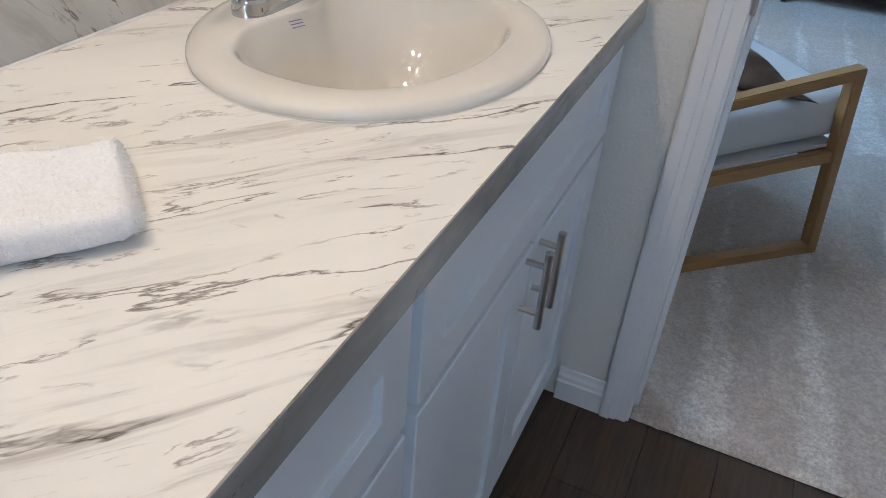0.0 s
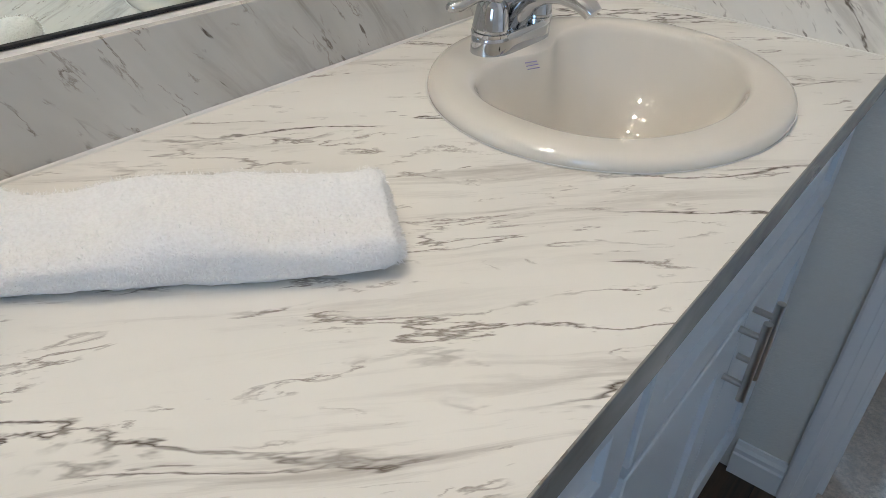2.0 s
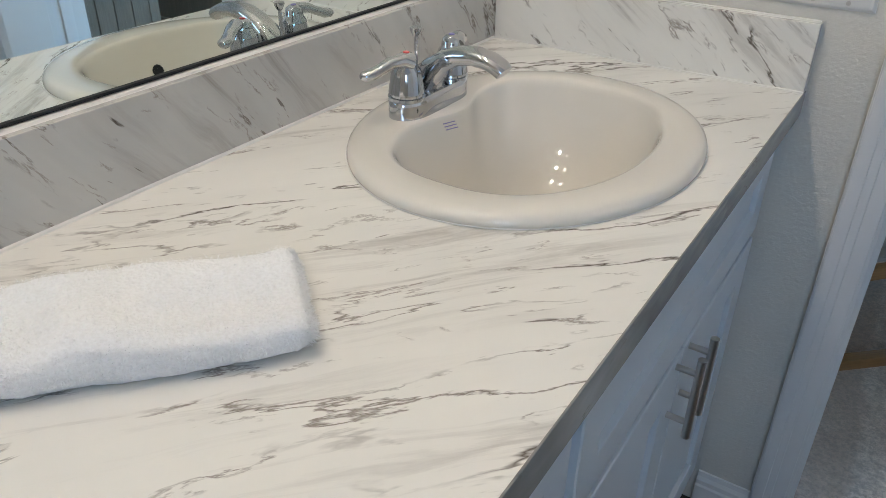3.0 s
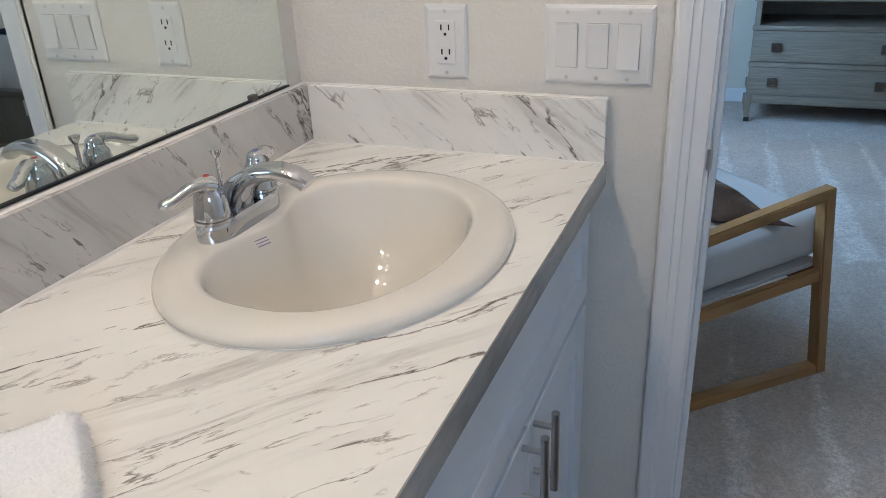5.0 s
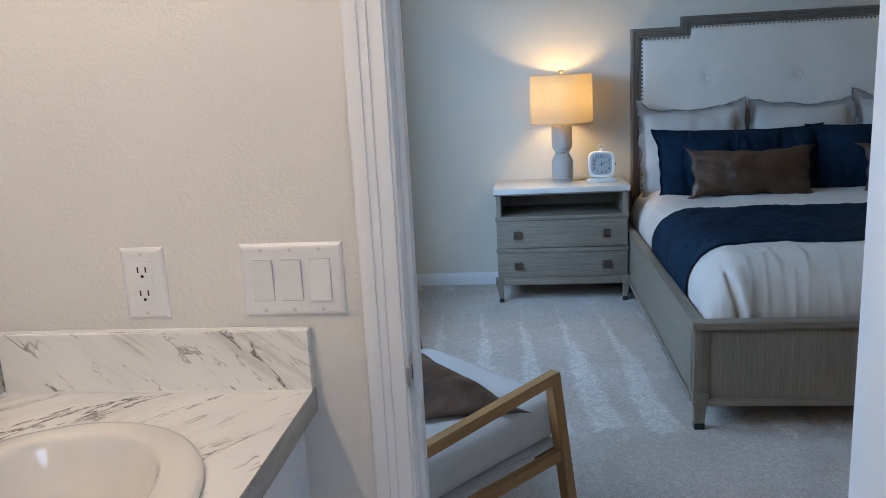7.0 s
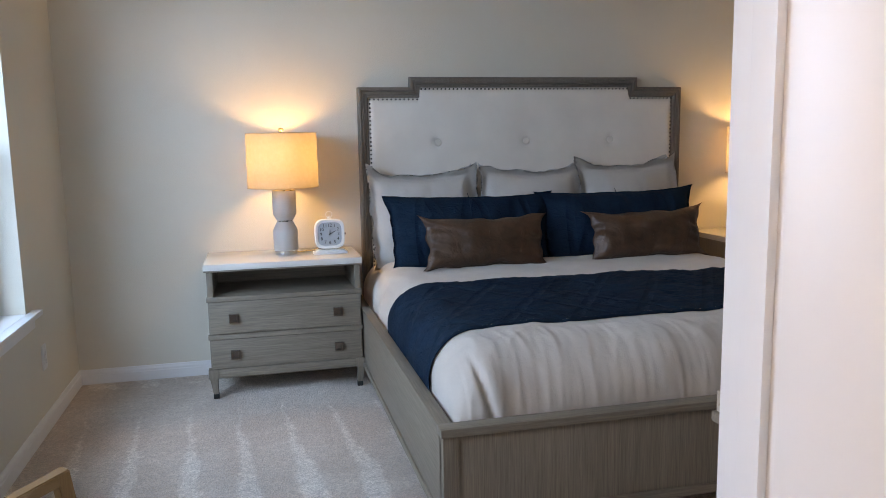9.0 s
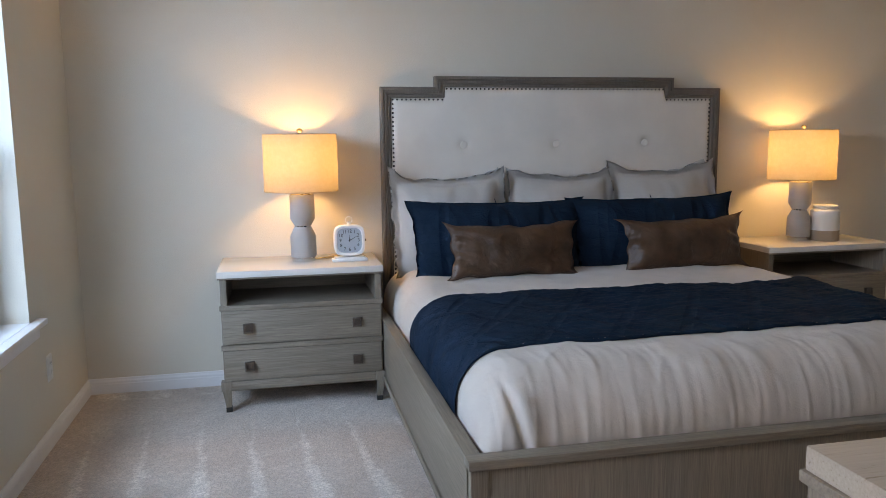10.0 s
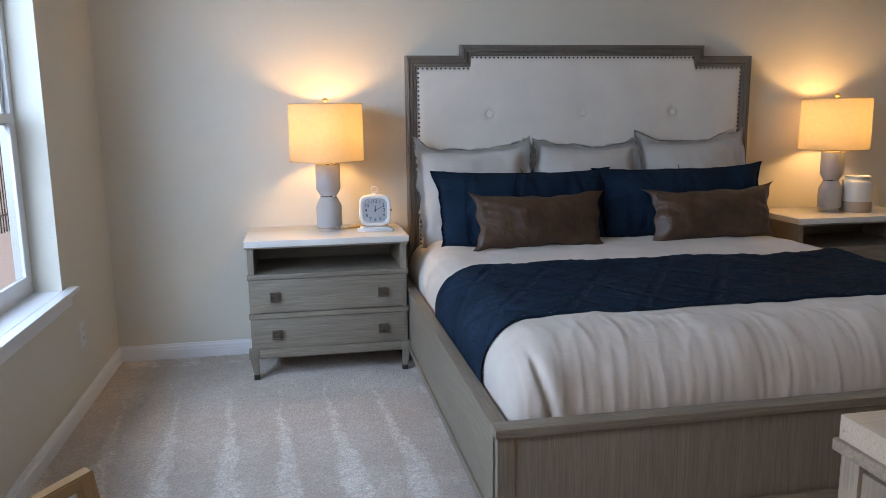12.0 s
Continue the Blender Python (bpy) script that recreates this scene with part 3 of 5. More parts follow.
# the open door
def door():
    w, h, t = 0.708, 2.03, 0.035
    ob = thing("door_1", (D1 - 0.004, -0.006, 0.012), 0, "white two-panel interior door standing wide open into the bathroom", "door", kind="structure")
    ob.matrix_world = pose(D1 - 0.004, -0.006, 0.012, 0, 0, -74)
    rails = [(0, 0.115, 0, h), (w - 0.115, w, 0, h)]
    bm = bmesh.new()
    for a, b, c, d in rails:
        box(a, b, -t, 0, c, d, 0.0025, bm)
    for c, d in ((0, 0.22), (0.74, 0.93), (h - 0.13, h)):
        box(0.115, w - 0.115, -t, 0, c, d, 0.0, bm)
    part("frame", bm, TRIM, ob, smooth=True)
    for c, d in ((0.22, 0.74), (0.93, h - 0.13)):
        bm = bmesh.new()
        x0, x1 = 0.115, w - 0.115
        box(x0, x1, -t + 0.012, -0.012, c, d, 0, bm)
        for side in (1, -1):
            face = 0.0 if side > 0 else -t
            back = -0.012 if side > 0 else -t + 0.012
            lift = -0.005 if side > 0 else -t + 0.005
            loops = []
            for inset, y in ((0.0, face), (0.014, back), (0.03, back), (0.055, lift)):
                loops.append([bm.verts.new(v) for v in ((x0 + inset, y, c + inset), (x1 - inset, y, c + inset), (x1 - inset, y, d - inset), (x0 + inset, y, d - inset))])
            for a, b in zip(loops, loops[1:]):
                for k in range(4):
                    bm.faces.new((a[k], a[(k + 1) % 4], b[(k + 1) % 4], b[k]))
            bm.faces.new(loops[-1])
        part("panel", bm, TRIM, ob)
    knob = part("door_knob", lathe([(0.0, 0.0), (0.028, 0.0), (0.028, 0.006), (0.011, 0.010), (0.011, 0.03), (0.026, 0.038), (0.028, 0.052), (0.018, 0.062), (0.0, 0.064)], 24), NICKEL, ob, "brushed nickel knob", True, pose(w - 0.065, 0, 0.895, -90))
    share("door_knob", knob.data, ob, pose(w - 0.065, -t, 0.895, 90))
    for z in (0.2, 1.0, 1.8):
        part("hinge", rod((0, 0.004, z), (0, 0.004, z + 0.09), 0.006, seg=10), NICKEL, ob, "brushed nickel hinge knuckle", True)
    return ob


door()


# windows
def window(index, y0, y1):
    x = XW - 0.13
    ob = tagged(thing("window_%d" % index), "white single-hung vinyl window in a deep painted recess", "window", kind="structure")
    bm = bmesh.new()
    f = 0.045
    for a in ((x - 0.03, x + 0.02, y0, y1, WZ0, WZ0 + f), (x - 0.03, x + 0.02, y0, y1, WZ1 - f, WZ1), (x - 0.03, x + 0.02, y0, y0 + f, WZ0 + f, WZ1 - f), (x - 0.03, x + 0.02, y1 - f, y1, WZ0 + f, WZ1 - f)):
        box(*a, 0.003, bm)
    part("window_frame", bm, TRIM, ob, smooth=True)
    mid = 1.31
    for name, xs, za, zb in (("lower_sash", x + 0.004, WZ0 + f, mid + 0.025), ("upper_sash", x - 0.02, mid - 0.02, WZ1 - f)):
        bm = bmesh.new()
        s = 0.038
        a, b = y0 + f, y1 - f
        for c in ((xs, xs + 0.022, a, b, za, za + s), (xs, xs + 0.022, a, b, zb - s, zb), (xs, xs + 0.022, a, a + s, za + s, zb - s), (xs, xs + 0.022, b - s, b, za + s, zb - s)):
            box(*c, 0.003, bm)
        sash = part(name, bm, TRIM, ob, smooth=True)
        pane = part("pane", box(xs + 0.008, xs + 0.012, a + s - 0.004, b - s + 0.004, za + s - 0.004, zb - s + 0.004), GLASS, sash)
        pane.visible_shadow = False
    bm = box(x + 0.02, XW + 0.0006, y0, y1, WZ0 - 0.001, WZ0 + 0.002)
    box(XW + 0.0006, XW + 0.045, y0 - 0.075, y1 + 0.095, WZ0 - 0.022, WZ0 + 0.002, 0.004, bm)
    box(XW + 0.001, XW + 0.016, y0 - 0.05, y1 + 0.07, WZ0 - 0.075, WZ0 - 0.022, 0.003, bm)
    part("window_sill", bm, TRIM, ob, "white painted sill with horns", True)
    return ob


for k, (a, b) in enumerate(WIN):
    window(k + 1, a, b)

# outside
tagged(part("ground", box(-60, -0.5, -40, 40, -0.6, -0.45), GRAVEL), "pale ground outside the window", "ground", kind="structure")
fence = thing("metal_fence", (-3.6, 0, -0.45), 0, "black metal picket fence outside the window", "fence")
for z in (0.25, 1.35):
    part("rail", box(-0.015, 0.015, -2, 14, z, z + 0.03), IRON, fence)
picket = None
for k in range(140):
    m = Matrix.Translation((0, -1.9 + k * 0.11, 0))
    if picket is None:
        picket = part("picket", box(-0.008, 0.008, -0.008, 0.008, 0, 1.5), IRON, fence, m=m)
    else:
        share("picket", picket.data, fence, m)
wood_fence = thing("board_fence", (-2.6, 0, -0.45), 0, "weathered grey board fence outside the window", "fence")
slab = None
for k in range(26):
    m = Matrix.Translation((0, 4.6 + k * 0.145, 0))
    if slab is None:
        slab = part("board", box(-0.01, 0.01, 0, 0.138, 0, 1.05, 0.003), FENCEWOOD, wood_fence, m=m)
    else:
        share("board", slab.data, wood_fence, m)

# ---- bathroom things ----
CZ = 0.879           # counter height
CX = 0.547           # counter front
CEND = -2.0          # far end of the counter


def shaker(bm, y0, y1, z0, z1, x, rail=0.057, t=0.019):
    """A flat shaker front at x, with a recessed middle."""
    r = rail
    steps = ((0.0, 0.0), (0.0, t - 0.002), (0.002, t), (r - 0.001, t), (r, t - 0.001), (r + 0.001, t - 0.009))
    loops = [[bm.verts.new((x + d, y, z)) for y, z in ((y0 + i, z0 + i), (y1 - i, z0 + i), (y1 - i, z1 - i), (y0 + i, z1 - i))] for i, d in steps]
    for a, b in zip(loops, loops[1:]):
        for k in range(4):
            bm.faces.new((a[k], a[(k + 1) % 4], b[(k + 1) % 4], b[k]))
    bm.faces.new(loops[-1])
    bm.faces.new(loops[0])


def bar_handle(parent, y, z0, z1, x):
    ob = part("handle", rod((x + 0.030, y, z0), (x + 0.030, y, z1), 0.006, seg=16), NICKEL, parent, "brushed nickel bar handle", True)
    for z in (z0 + 0.024, z1 - 0.024):
        part("post", rod((x, y, z), (x + 0.028, y, z), 0.0045, seg=12), NICKEL, ob, "", True)


def cabinet(y0, y1, doors):
    ob = thing("vanity_cabinet", (0, 0, 0), 0, "pale grey-white painted shaker vanity cabinet under the countertop", "cabinet", "vanity cabinets")
    x = 0.510
    part("body", box(0.003, x, y0, y1, 0.09, 0.62, 0.0015), CABINET, ob)
    part("face_frame", box(x - 0.02, x, y0, y1, 0.6205, CZ - 0.042, 0.001), CABINET, ob)
    part("toe_kick", box(0.003, x - 0.07, y0, y1, 0, 0.089), CABINET, ob)
    g = 0.012
    if doors:
        bm = bmesh.new()
        shaker(bm, y0 + g, y1 - g, 0.648, 0.811, x, 0.050)
        part("false_drawer_front", bm, CABINET, ob)
        mid = (y0 + y1) / 2
        for a, b, hy in ((y0 + g, mid - 0.002, mid - 0.027), (mid + 0.002, y1 - g, mid + 0.027)):
            bm = bmesh.new()
            shaker(bm, a, b, 0.105, 0.632, x, 0.062)
            front = part("door", bm, CABINET, ob)
            bar_handle(front, hy, 0.514, 0.643, x + 0.019)
    else:
        for z0, z1 in ((0.648, 0.811), (0.38, 0.632), (0.105, 0.368)):
            bm = bmesh.new()
            shaker(bm, y0 + g, y1 - g, z0, z1, x, 0.052)
            part("drawer", bm, CABINET, ob)
    return ob


cabinet(-0.746, -0.012, True)
cabinet(-1.18, -0.748, False)
cabinet(CEND + 0.01, -1.182, True)

SX, SY, RX, RY = 0.296, -0.406, 0.210, 0.251    # basin


def countertop():
    ob = thing("countertop", (0, 0, 0), 0, "white marble-look laminate countertop with grey-brown veins", "countertop")
    bm = bmesh.new()
    outer = [(0.003, CEND), (CX, CEND), (CX, -0.003), (0.003, -0.003)]
    n = 64
    hole = [(SX + 0.185 * math.cos(2 * math.pi * k / n), SY + 0.225 * math.sin(2 * math.pi * k / n)) for k in range(n)]

    def ray_out(k):
        a = 2 * math.pi * k / n
        c, s = math.cos(a), math.sin(a)
        best = 9.0
        for lim, comp, base in ((CX, c, SX), (0.003, c, SX), (-0.003, s, SY), (-0.80, s, SY)):
            if abs(comp) > 1e-6 and (lim - base) / comp > 0:
                best = min(best, (lim - base) / comp)
        return (SX + best * c, SY + best * s)

    far = [ray_out(k) for k in range(n)]
    for z in (CZ, CZ - 0.030):
        a = [bm.verts.new((*p, z)) for p in hole]
        b = [bm.verts.new((*p, z)) for p in far]
        for k in range(n):
            bm.faces.new((a[k], b[k], b[(k + 1) % n], a[(k + 1) % n]))
        corners = [(CX, -0.003), (0.003, -0.003), (0.003, -0.80), (CX, -0.80)]
        for c in corners:
            angle = math.atan2(c[1] - SY, c[0] - SX) % (2 * math.pi)
            k = int(angle / (2 * math.pi) * n)
            q = bm.verts.new((*c, z))
            bm.faces.new((b[k], q, b[(k + 1) % n]))
        bm.faces.new([bm.verts.new((*p, z)) for p in ((0.003, CEND), (CX, CEND), (CX, -0.80), (0.003, -0.80))])
    part("top", bm, COUNTER, ob)
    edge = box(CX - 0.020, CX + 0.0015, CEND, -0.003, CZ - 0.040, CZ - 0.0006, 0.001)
    part("front_edge", edge, EDGE_SHADED, ob, "marble-look laminate edge strip")
    part("backsplash", box(0.003, 0.024, CEND, -0.004, CZ + 0.0005, CZ + 0.100, 0.0015), SPLASH_BACK_SHADED, ob, "marble-look laminate backsplash")
    part("sidesplash", box(0.026, CX, -0.022, -0.003, CZ + 0.0005, CZ + 0.100, 0.0015), SPLASH_END, ob, "marble-look laminate side splash")
    part("caulk_line", tube([(0.026, CEND, CZ), (0.026, -0.024, CZ), (CX, -0.024, CZ)], [0.003] * 3, 8), CAULK, ob)
    part("caulk_line", tube([(0.010, CEND, CZ + 0.1), (0.010, -0.01, CZ + 0.1), (CX - 0.002, -0.009, CZ + 0.1)], [0.006] * 3, 8, 0.5), CAULK, ob)
    return ob


countertop()


def basin():
    ob = thing("sink", (SX, SY, CZ), 0, "oval cream-white ceramic drop-in sink with a faucet ledge", "sink")
    n = 96
    bm = bmesh.new()
    rings = []
    # outer rim, rolled; then the inner bowl, shifted to the front and flattened towards the ledge
    bx, by, cx = 0.142, 0.196, 0.008

    def bowl(a, k):
        c, s = math.cos(a), math.sin(a)
        p = 2.0 + (0.75 * k if c < 0 else 0.15)
        r = 1.0 / (abs(c) ** p + abs(s) ** p) ** (1 / p)
        x, y = bx * k * r * c, by * k * r * s
        if c < 0:
            x += math.exp(-((y / 0.070) ** 2)) * 0.034 * k ** 3
        return cx + x, y + 0.004

    for f, z in ((1.0, 0.0005), (1.004, 0.005), (0.994, 0.0105), (0.97, 0.0138), (0.93, 0.0152), (0.885, 0.0155)):
        rings.append([(RX * f * math.cos(a), RY * f * math.sin(a), z) for a in (2 * math.pi * k / n for k in range(n))])
    inner = [(1.045, 0.0150), (1.02, 0.0135), (1.0, 0.0095), (0.985, 0.002)]
    for q in range(1, 19):
        k = 0.985 - 0.875 * (q / 18) ** 1.05
        inner.append((k, 0.002 - 0.148 * (1 - (k / 0.985) ** 2.7) ** 0.85))
    for k, z in inner:
        rings.append([(*bowl(2 * math.pi * j / n, k), z) for j in range(n)])
    made = [[bm.verts.new(p) for p in ring] for ring in rings]
    for a, b in zip(made, made[1:]):
        for k in range(n):
            bm.faces.new((a[k], a[(k + 1) % n], b[(k + 1) % n], b[k]))
    body = part("basin", bm, CERAMIC, ob, smooth="all")
    part("drain", lathe([(0.0, -0.138), (0.010, -0.138), (0.018, -0.1355), (0.021, -0.137), (0.0235, -0.145)], 32, (cx, 0, 0)), CHROME, ob, "chrome drain stopper", True)
    part("overflow_hole", lathe([(0.0, 0.0), (0.010, 0.0), (0.011, 0.002), (0.009, 0.004)], 20), BLACK, ob, "dark overflow hole", True, pose(cx + 0.124, 0.0, -0.045, 0, -68, 0))
    part("sealant", tube([(RX * 1.006 * math.cos(a), RY * 1.006 * math.sin(a), 0.001) for a in (2 * math.pi * k / 72 for k in range(73))], [0.0008] * 73, 8), CAULK, ob)
    label = thing("sticker", (SX - 0.095, SY - 0.045, CZ + 0.009), 0, "small clear sticker with three violet printed lines in the sink", "sticker")
    label.matrix_world = pose(SX - 0.092, SY - 0.040, CZ + 0.0080, 0, 40, -20)
    for k in range(3):
        part("printed_line", box(-0.005 + k * 0.0045, -0.0038 + k * 0.0045, -0.0095, 0.0095, 0.0, 0.0004), INK, label)
    return ob


basin()


def faucet():
    ob = thing("faucet", (0.147, SY - 0.003, CZ + 0.0150), 0, "polished chrome two-handle centerset bathroom faucet", "faucet")
    bm = bmesh.new()
    n = 40
    loops = []
    for f, z in ((1.0, 0.0), (1.0, 0.016), (0.965, 0.0215), (0.85, 0.0245)):
        loop = []
        for k in range(n):
            a = 2 * math.pi * k / n
            y = 0.052 * (1 if math.sin(a) > 0 else -1) * (abs(math.sin(a)) ** 0.25)
            loop.append(bm.verts.new((0.026 * f * math.cos(a), y + 0.026 * f * math.sin(a), z)))
        loops.append(loop)
    for a, b in zip(loops, loops[1:]):
        for k in range(n):
            bm.faces.new((a[k], a[(k + 1) % n], b[(k + 1) % n], b[k]))
    bm.faces.new(loops[0])
    bm.faces.new(loops[-1])
    part("base", bm, CHROME, ob, smooth=True)
    bm = bmesh.new()
    rings = []
    # a neck that leans forward, then a flat blade that droops at its tip
    for x, z, hw, hh, deg in ((-0.012, 0.018, 0.023, 0.024, 62), (-0.002, 0.034, 0.021, 0.021, 56), (0.010, 0.050, 0.0195, 0.0175, 46), (0.026, 0.063, 0.0185, 0.0135, 32), (0.046, 0.072, 0.0180, 0.0115, 17), (0.068, 0.075, 0.0175, 0.0105, 3), (0.090, 0.072, 0.0170, 0.0100, -12), (0.104, 0.066, 0.0165, 0.0095, -26), (0.110, 0.061, 0.0145, 0.009, -40)):
        tilt = radians(deg)
        ring = []
        for k in range(28):
            c, s = math.cos(2 * math.pi * k / 28), math.sin(2 * math.pi * k / 28)
            r = 1 / (abs(c) ** 2.8 + abs(s) ** 2.8) ** (1 / 2.8)
            ring.append(bm.verts.new((x - hh * r * s * math.sin(tilt), hw * r * c, z + hh * r * s * math.cos(tilt))))
        rings.append(ring)
    for a, b in zip(rings, rings[1:]):
        for k in range(28):
            bm.faces.new((a[k], a[(k + 1) % 28], b[(k + 1) % 28], b[k]))
    bm.faces.new(rings[0])
    bm.faces.new(rings[-1])
    part("spout", bm, CHROME, ob, smooth=True)
    for side in (1, -1):
        y = side * 0.052
        body = part("handle", lathe([(0.0, 0.022), (0.0240, 0.022), (0.0240, 0.026), (0.0215, 0.027), (0.0215, 0.030), (0.0230, 0.031), (0.0195, 0.055), (0.0180, 0.060), (0.0145, 0.064), (0.0135, 0.070), (0.0120, 0.076), (0.007, 0.080), (0.0, 0.081)], 28, (0, y, 0)), CHROME, ob, smooth=True)
        part("lever", tube([(0.006, y, 0.068), (0.001, y + side * 0.012, 0.0735), (-0.006, y + side * 0.026, 0.072), (-0.012, y + side * 0.038, 0.066), (-0.017, y + side * 0.049, 0.0615), (-0.021, y + side * 0.058, 0.061), (-0.023, y + side * 0.062, 0.0615)], [0.0120, 0.0112, 0.0098, 0.0090, 0.0098, 0.0088, 0.004], 14, 0.75), CHROME, body, "", True)
        part("index_button", lathe([(0.0, 0.0790), (0.0045, 0.0795), (0.0040, 0.0815), (0.0, 0.0820)], 14, (0.0, y, 0)), RED if side < 0 else INK, body, "small coloured index dot", True)
    lift = part("lift_rod", rod((-0.022, 0, 0.02), (-0.022, 0, 0.088), 0.0028, seg=10), CHROME, ob, smooth=True)
    part("rod_knob", lathe([(0.0, 0.084), (0.004, 0.086), (0.0075, 0.093), (0.008, 0.097), (0.0, 0.099)], 16, (-0.022, 0, 0)), CHROME, lift, smooth=True)
    return ob


faucet()


def towel():
    ob = thing("hand_towel", (0.352, -0.868, CZ), 0, "folded white terry hand towel lying on the countertop", "towel")
    ob.matrix_world = pose(0.364, -0.886, CZ, 0, 0, 229)
    bm = soft_box(0.36, 0.120, 0.032, 0.0150, 56, 0.003, 16.0, 4.0)
    for v in bm.verts:
        x = v.co.x
        v.co.x += 0.18
        v.co.y -= 0.056
        lift = v.co.z / 0.032
        v.co.z += lift * (0.005 * math.sin(x * 30 + 2.2) + 0.013 * noise.noise(Vector((x * 13, v.co.y * 15, 2))) - 0.003 * max(0, x * 4))
        v.co += noise.noise_vector(v.co * 60) * 0.0016 + noise.noise_vector(v.co * 190) * 0.0011
        v.co.z = max(v.co.z, 0.0008)
    part("folded_cloth", bm, TERRY, ob, smooth="all")
    # loose loops of the pile along its surface
    pile = bmesh.new()
    rng = random.Random(3)
    face = list(bpy.data.objects["folded_cloth"].data.polygons)
    for one in face:
        for q in range(2):
            if one.center.z < 0.012:
                continue
            base = one.center + Vector((rng.uniform(-1, 1), rng.uniform(-1, 1), rng.uniform(-1, 1))) * 0.0022
            tip = base + (one.normal + Vector((rng.uniform(-1, 1), rng.uniform(-1, 1), rng.uniform(-1, 0.4))) * 1.3) * 0.0022
            side = one.normal.cross(Vector((rng.uniform(-1, 1), rng.uniform(-1, 1), 0.3))).normalized() * 0.0005
            pile.faces.new([pile.verts.new(p) for p in (base - side, base + side, tip)])
    tagged(part("nap_layer", pile, PILE, ob, "", "all"), kind="stuff")
    return ob


towel()


def wall_mirror():
    y0, y1, z0, z1 = CEND, -0.051, CZ + 0.106, 2.02
    ob = thing("wall_mirror", (0.0005, 0, 0), 0, "large frameless wall mirror above the backsplash", "mirror")
    part("mirror_glass", box(0.0035, 0.006, y0 + 0.002, y1 - 0.002, z0 + 0.0012, z1), MIRROR, ob)
    part("backing", box(0.0, 0.0034, y0, y1, z0, z1), BLACK, ob)
    part("bottom_channel", box(0.0, 0.009, y0, y1, z0 - 0.002, z0 + 0.001), BLACK, ob, "dark bottom edge of the mirror")
    for y in (-0.155, -1.75):
        part("clip", box(0.0, 0.011, y - 0.008, y + 0.008, z0 - 0.002, z0 + 0.008, 0.002), BRONZE, ob, "small mirror clip")


wall_mirror()


def cover_plate(bm, w, h):
    loops = []
    for i, y in ((0.0, 0.0), (0.0, -0.003), (0.004, -0.006), (0.008, -0.0068)):
        loops.append([bm.verts.new(p) for p in ((-w / 2 + i, y, -h / 2 + i), (w / 2 - i, y, -h / 2 + i), (w / 2 - i, y, h / 2 - i), (-w / 2 + i, y, h / 2 - i))])
    for a, b in zip(loops, loops[1:]):
        for k in range(4):
            bm.faces.new((a[k], a[(k + 1) % 4], b[(k + 1) % 4], b[k]))
    bm.faces.new(loops[-1])


def outlet(loc, rz, label):
    ob = thing("wall_outlet", loc, rz, label, "outlet")
    bm = bmesh.new()
    cover_plate(bm, 0.071, 0.116)
    part("cover_plate", bm, PLASTIC, ob)
    face = part("receptacle", box(-0.0165, 0.0165, -0.0092, -0.0064, -0.0335, 0.0335, 0.001), PLASTIC, ob)
    for z in (0.019, -0.019):
        for x in (-0.0065, 0.0065):
            part("slot", box(x - 0.0012, x + 0.0012, -0.0096, -0.0090, z, z + 0.009), BLACK, face, "dark socket slot")
        part("ground_hole", rod((0, -0.0096, z - 0.006), (0, -0.0090, z - 0.006), 0.0026, seg=12), BLACK, face, "dark ground hole")
    part("test_buttons", box(-0.009, 0.009, -0.0100, -0.0090, -0.006, 0.006, 0.0006), PLASTIC, face)
    for z in (0.048, -0.048):
        part("screw", rod((0, -0.0074, z), (0, -0.0066, z), 0.0032, seg=14), NICKEL, ob)
    return ob


outlet((0.284, 0, 1.056), 0, "white duplex outlet with a cover plate above the side splash")


def switches():
    ob = thing("light_switch", (0.5265, 0, 1.0565), 0, "white triple rocker light switch with a cover plate", "light switch")
    bm = bmesh.new()
    cover_plate(bm, 0.163, 0.116)
    part("cover_plate", bm, PLASTIC, ob)
    for k, tilt in ((-1, 1), (0, 1), (1, -1)):
        x = k * 0.046
        # thin grey sheet that paints the shadow line round each rocker
        part("rocker_gap", box(x - 0.0164, x + 0.0164, -0.0072, -0.0064, -0.0330, 0.0330), CONCRETE, ob, "grey sheet painting the shade in the gap round the rocker")
        bm = bmesh.new()
        prof = [(-0.0322, 0.0), (0.0322, 0.0), (0.0322, -0.0036 - tilt * 0.0030), (0.0, -0.0030), (-0.0322, -0.0036 + tilt * 0.0030)]
        a = [bm.verts.new((x - 0.0158, y - 0.0070, z)) for z, y in prof]
        b = [bm.verts.new((x + 0.0158, y - 0.0070, z)) for z, y in prof]
        for n in range(5):
            bm.faces.new((a[n], a[(n + 1) % 5], b[(n + 1) % 5], b[n]))
        bm.faces.new(a)
        bm.faces.new(b)
        part("rocker", bm, PLASTIC, ob)
        for z in (0.048, -0.048):
            part("screw", rod((x, -0.0074, z), (x, -0.0066, z), 0.0032, seg=14), NICKEL, ob)
    return ob


switches()


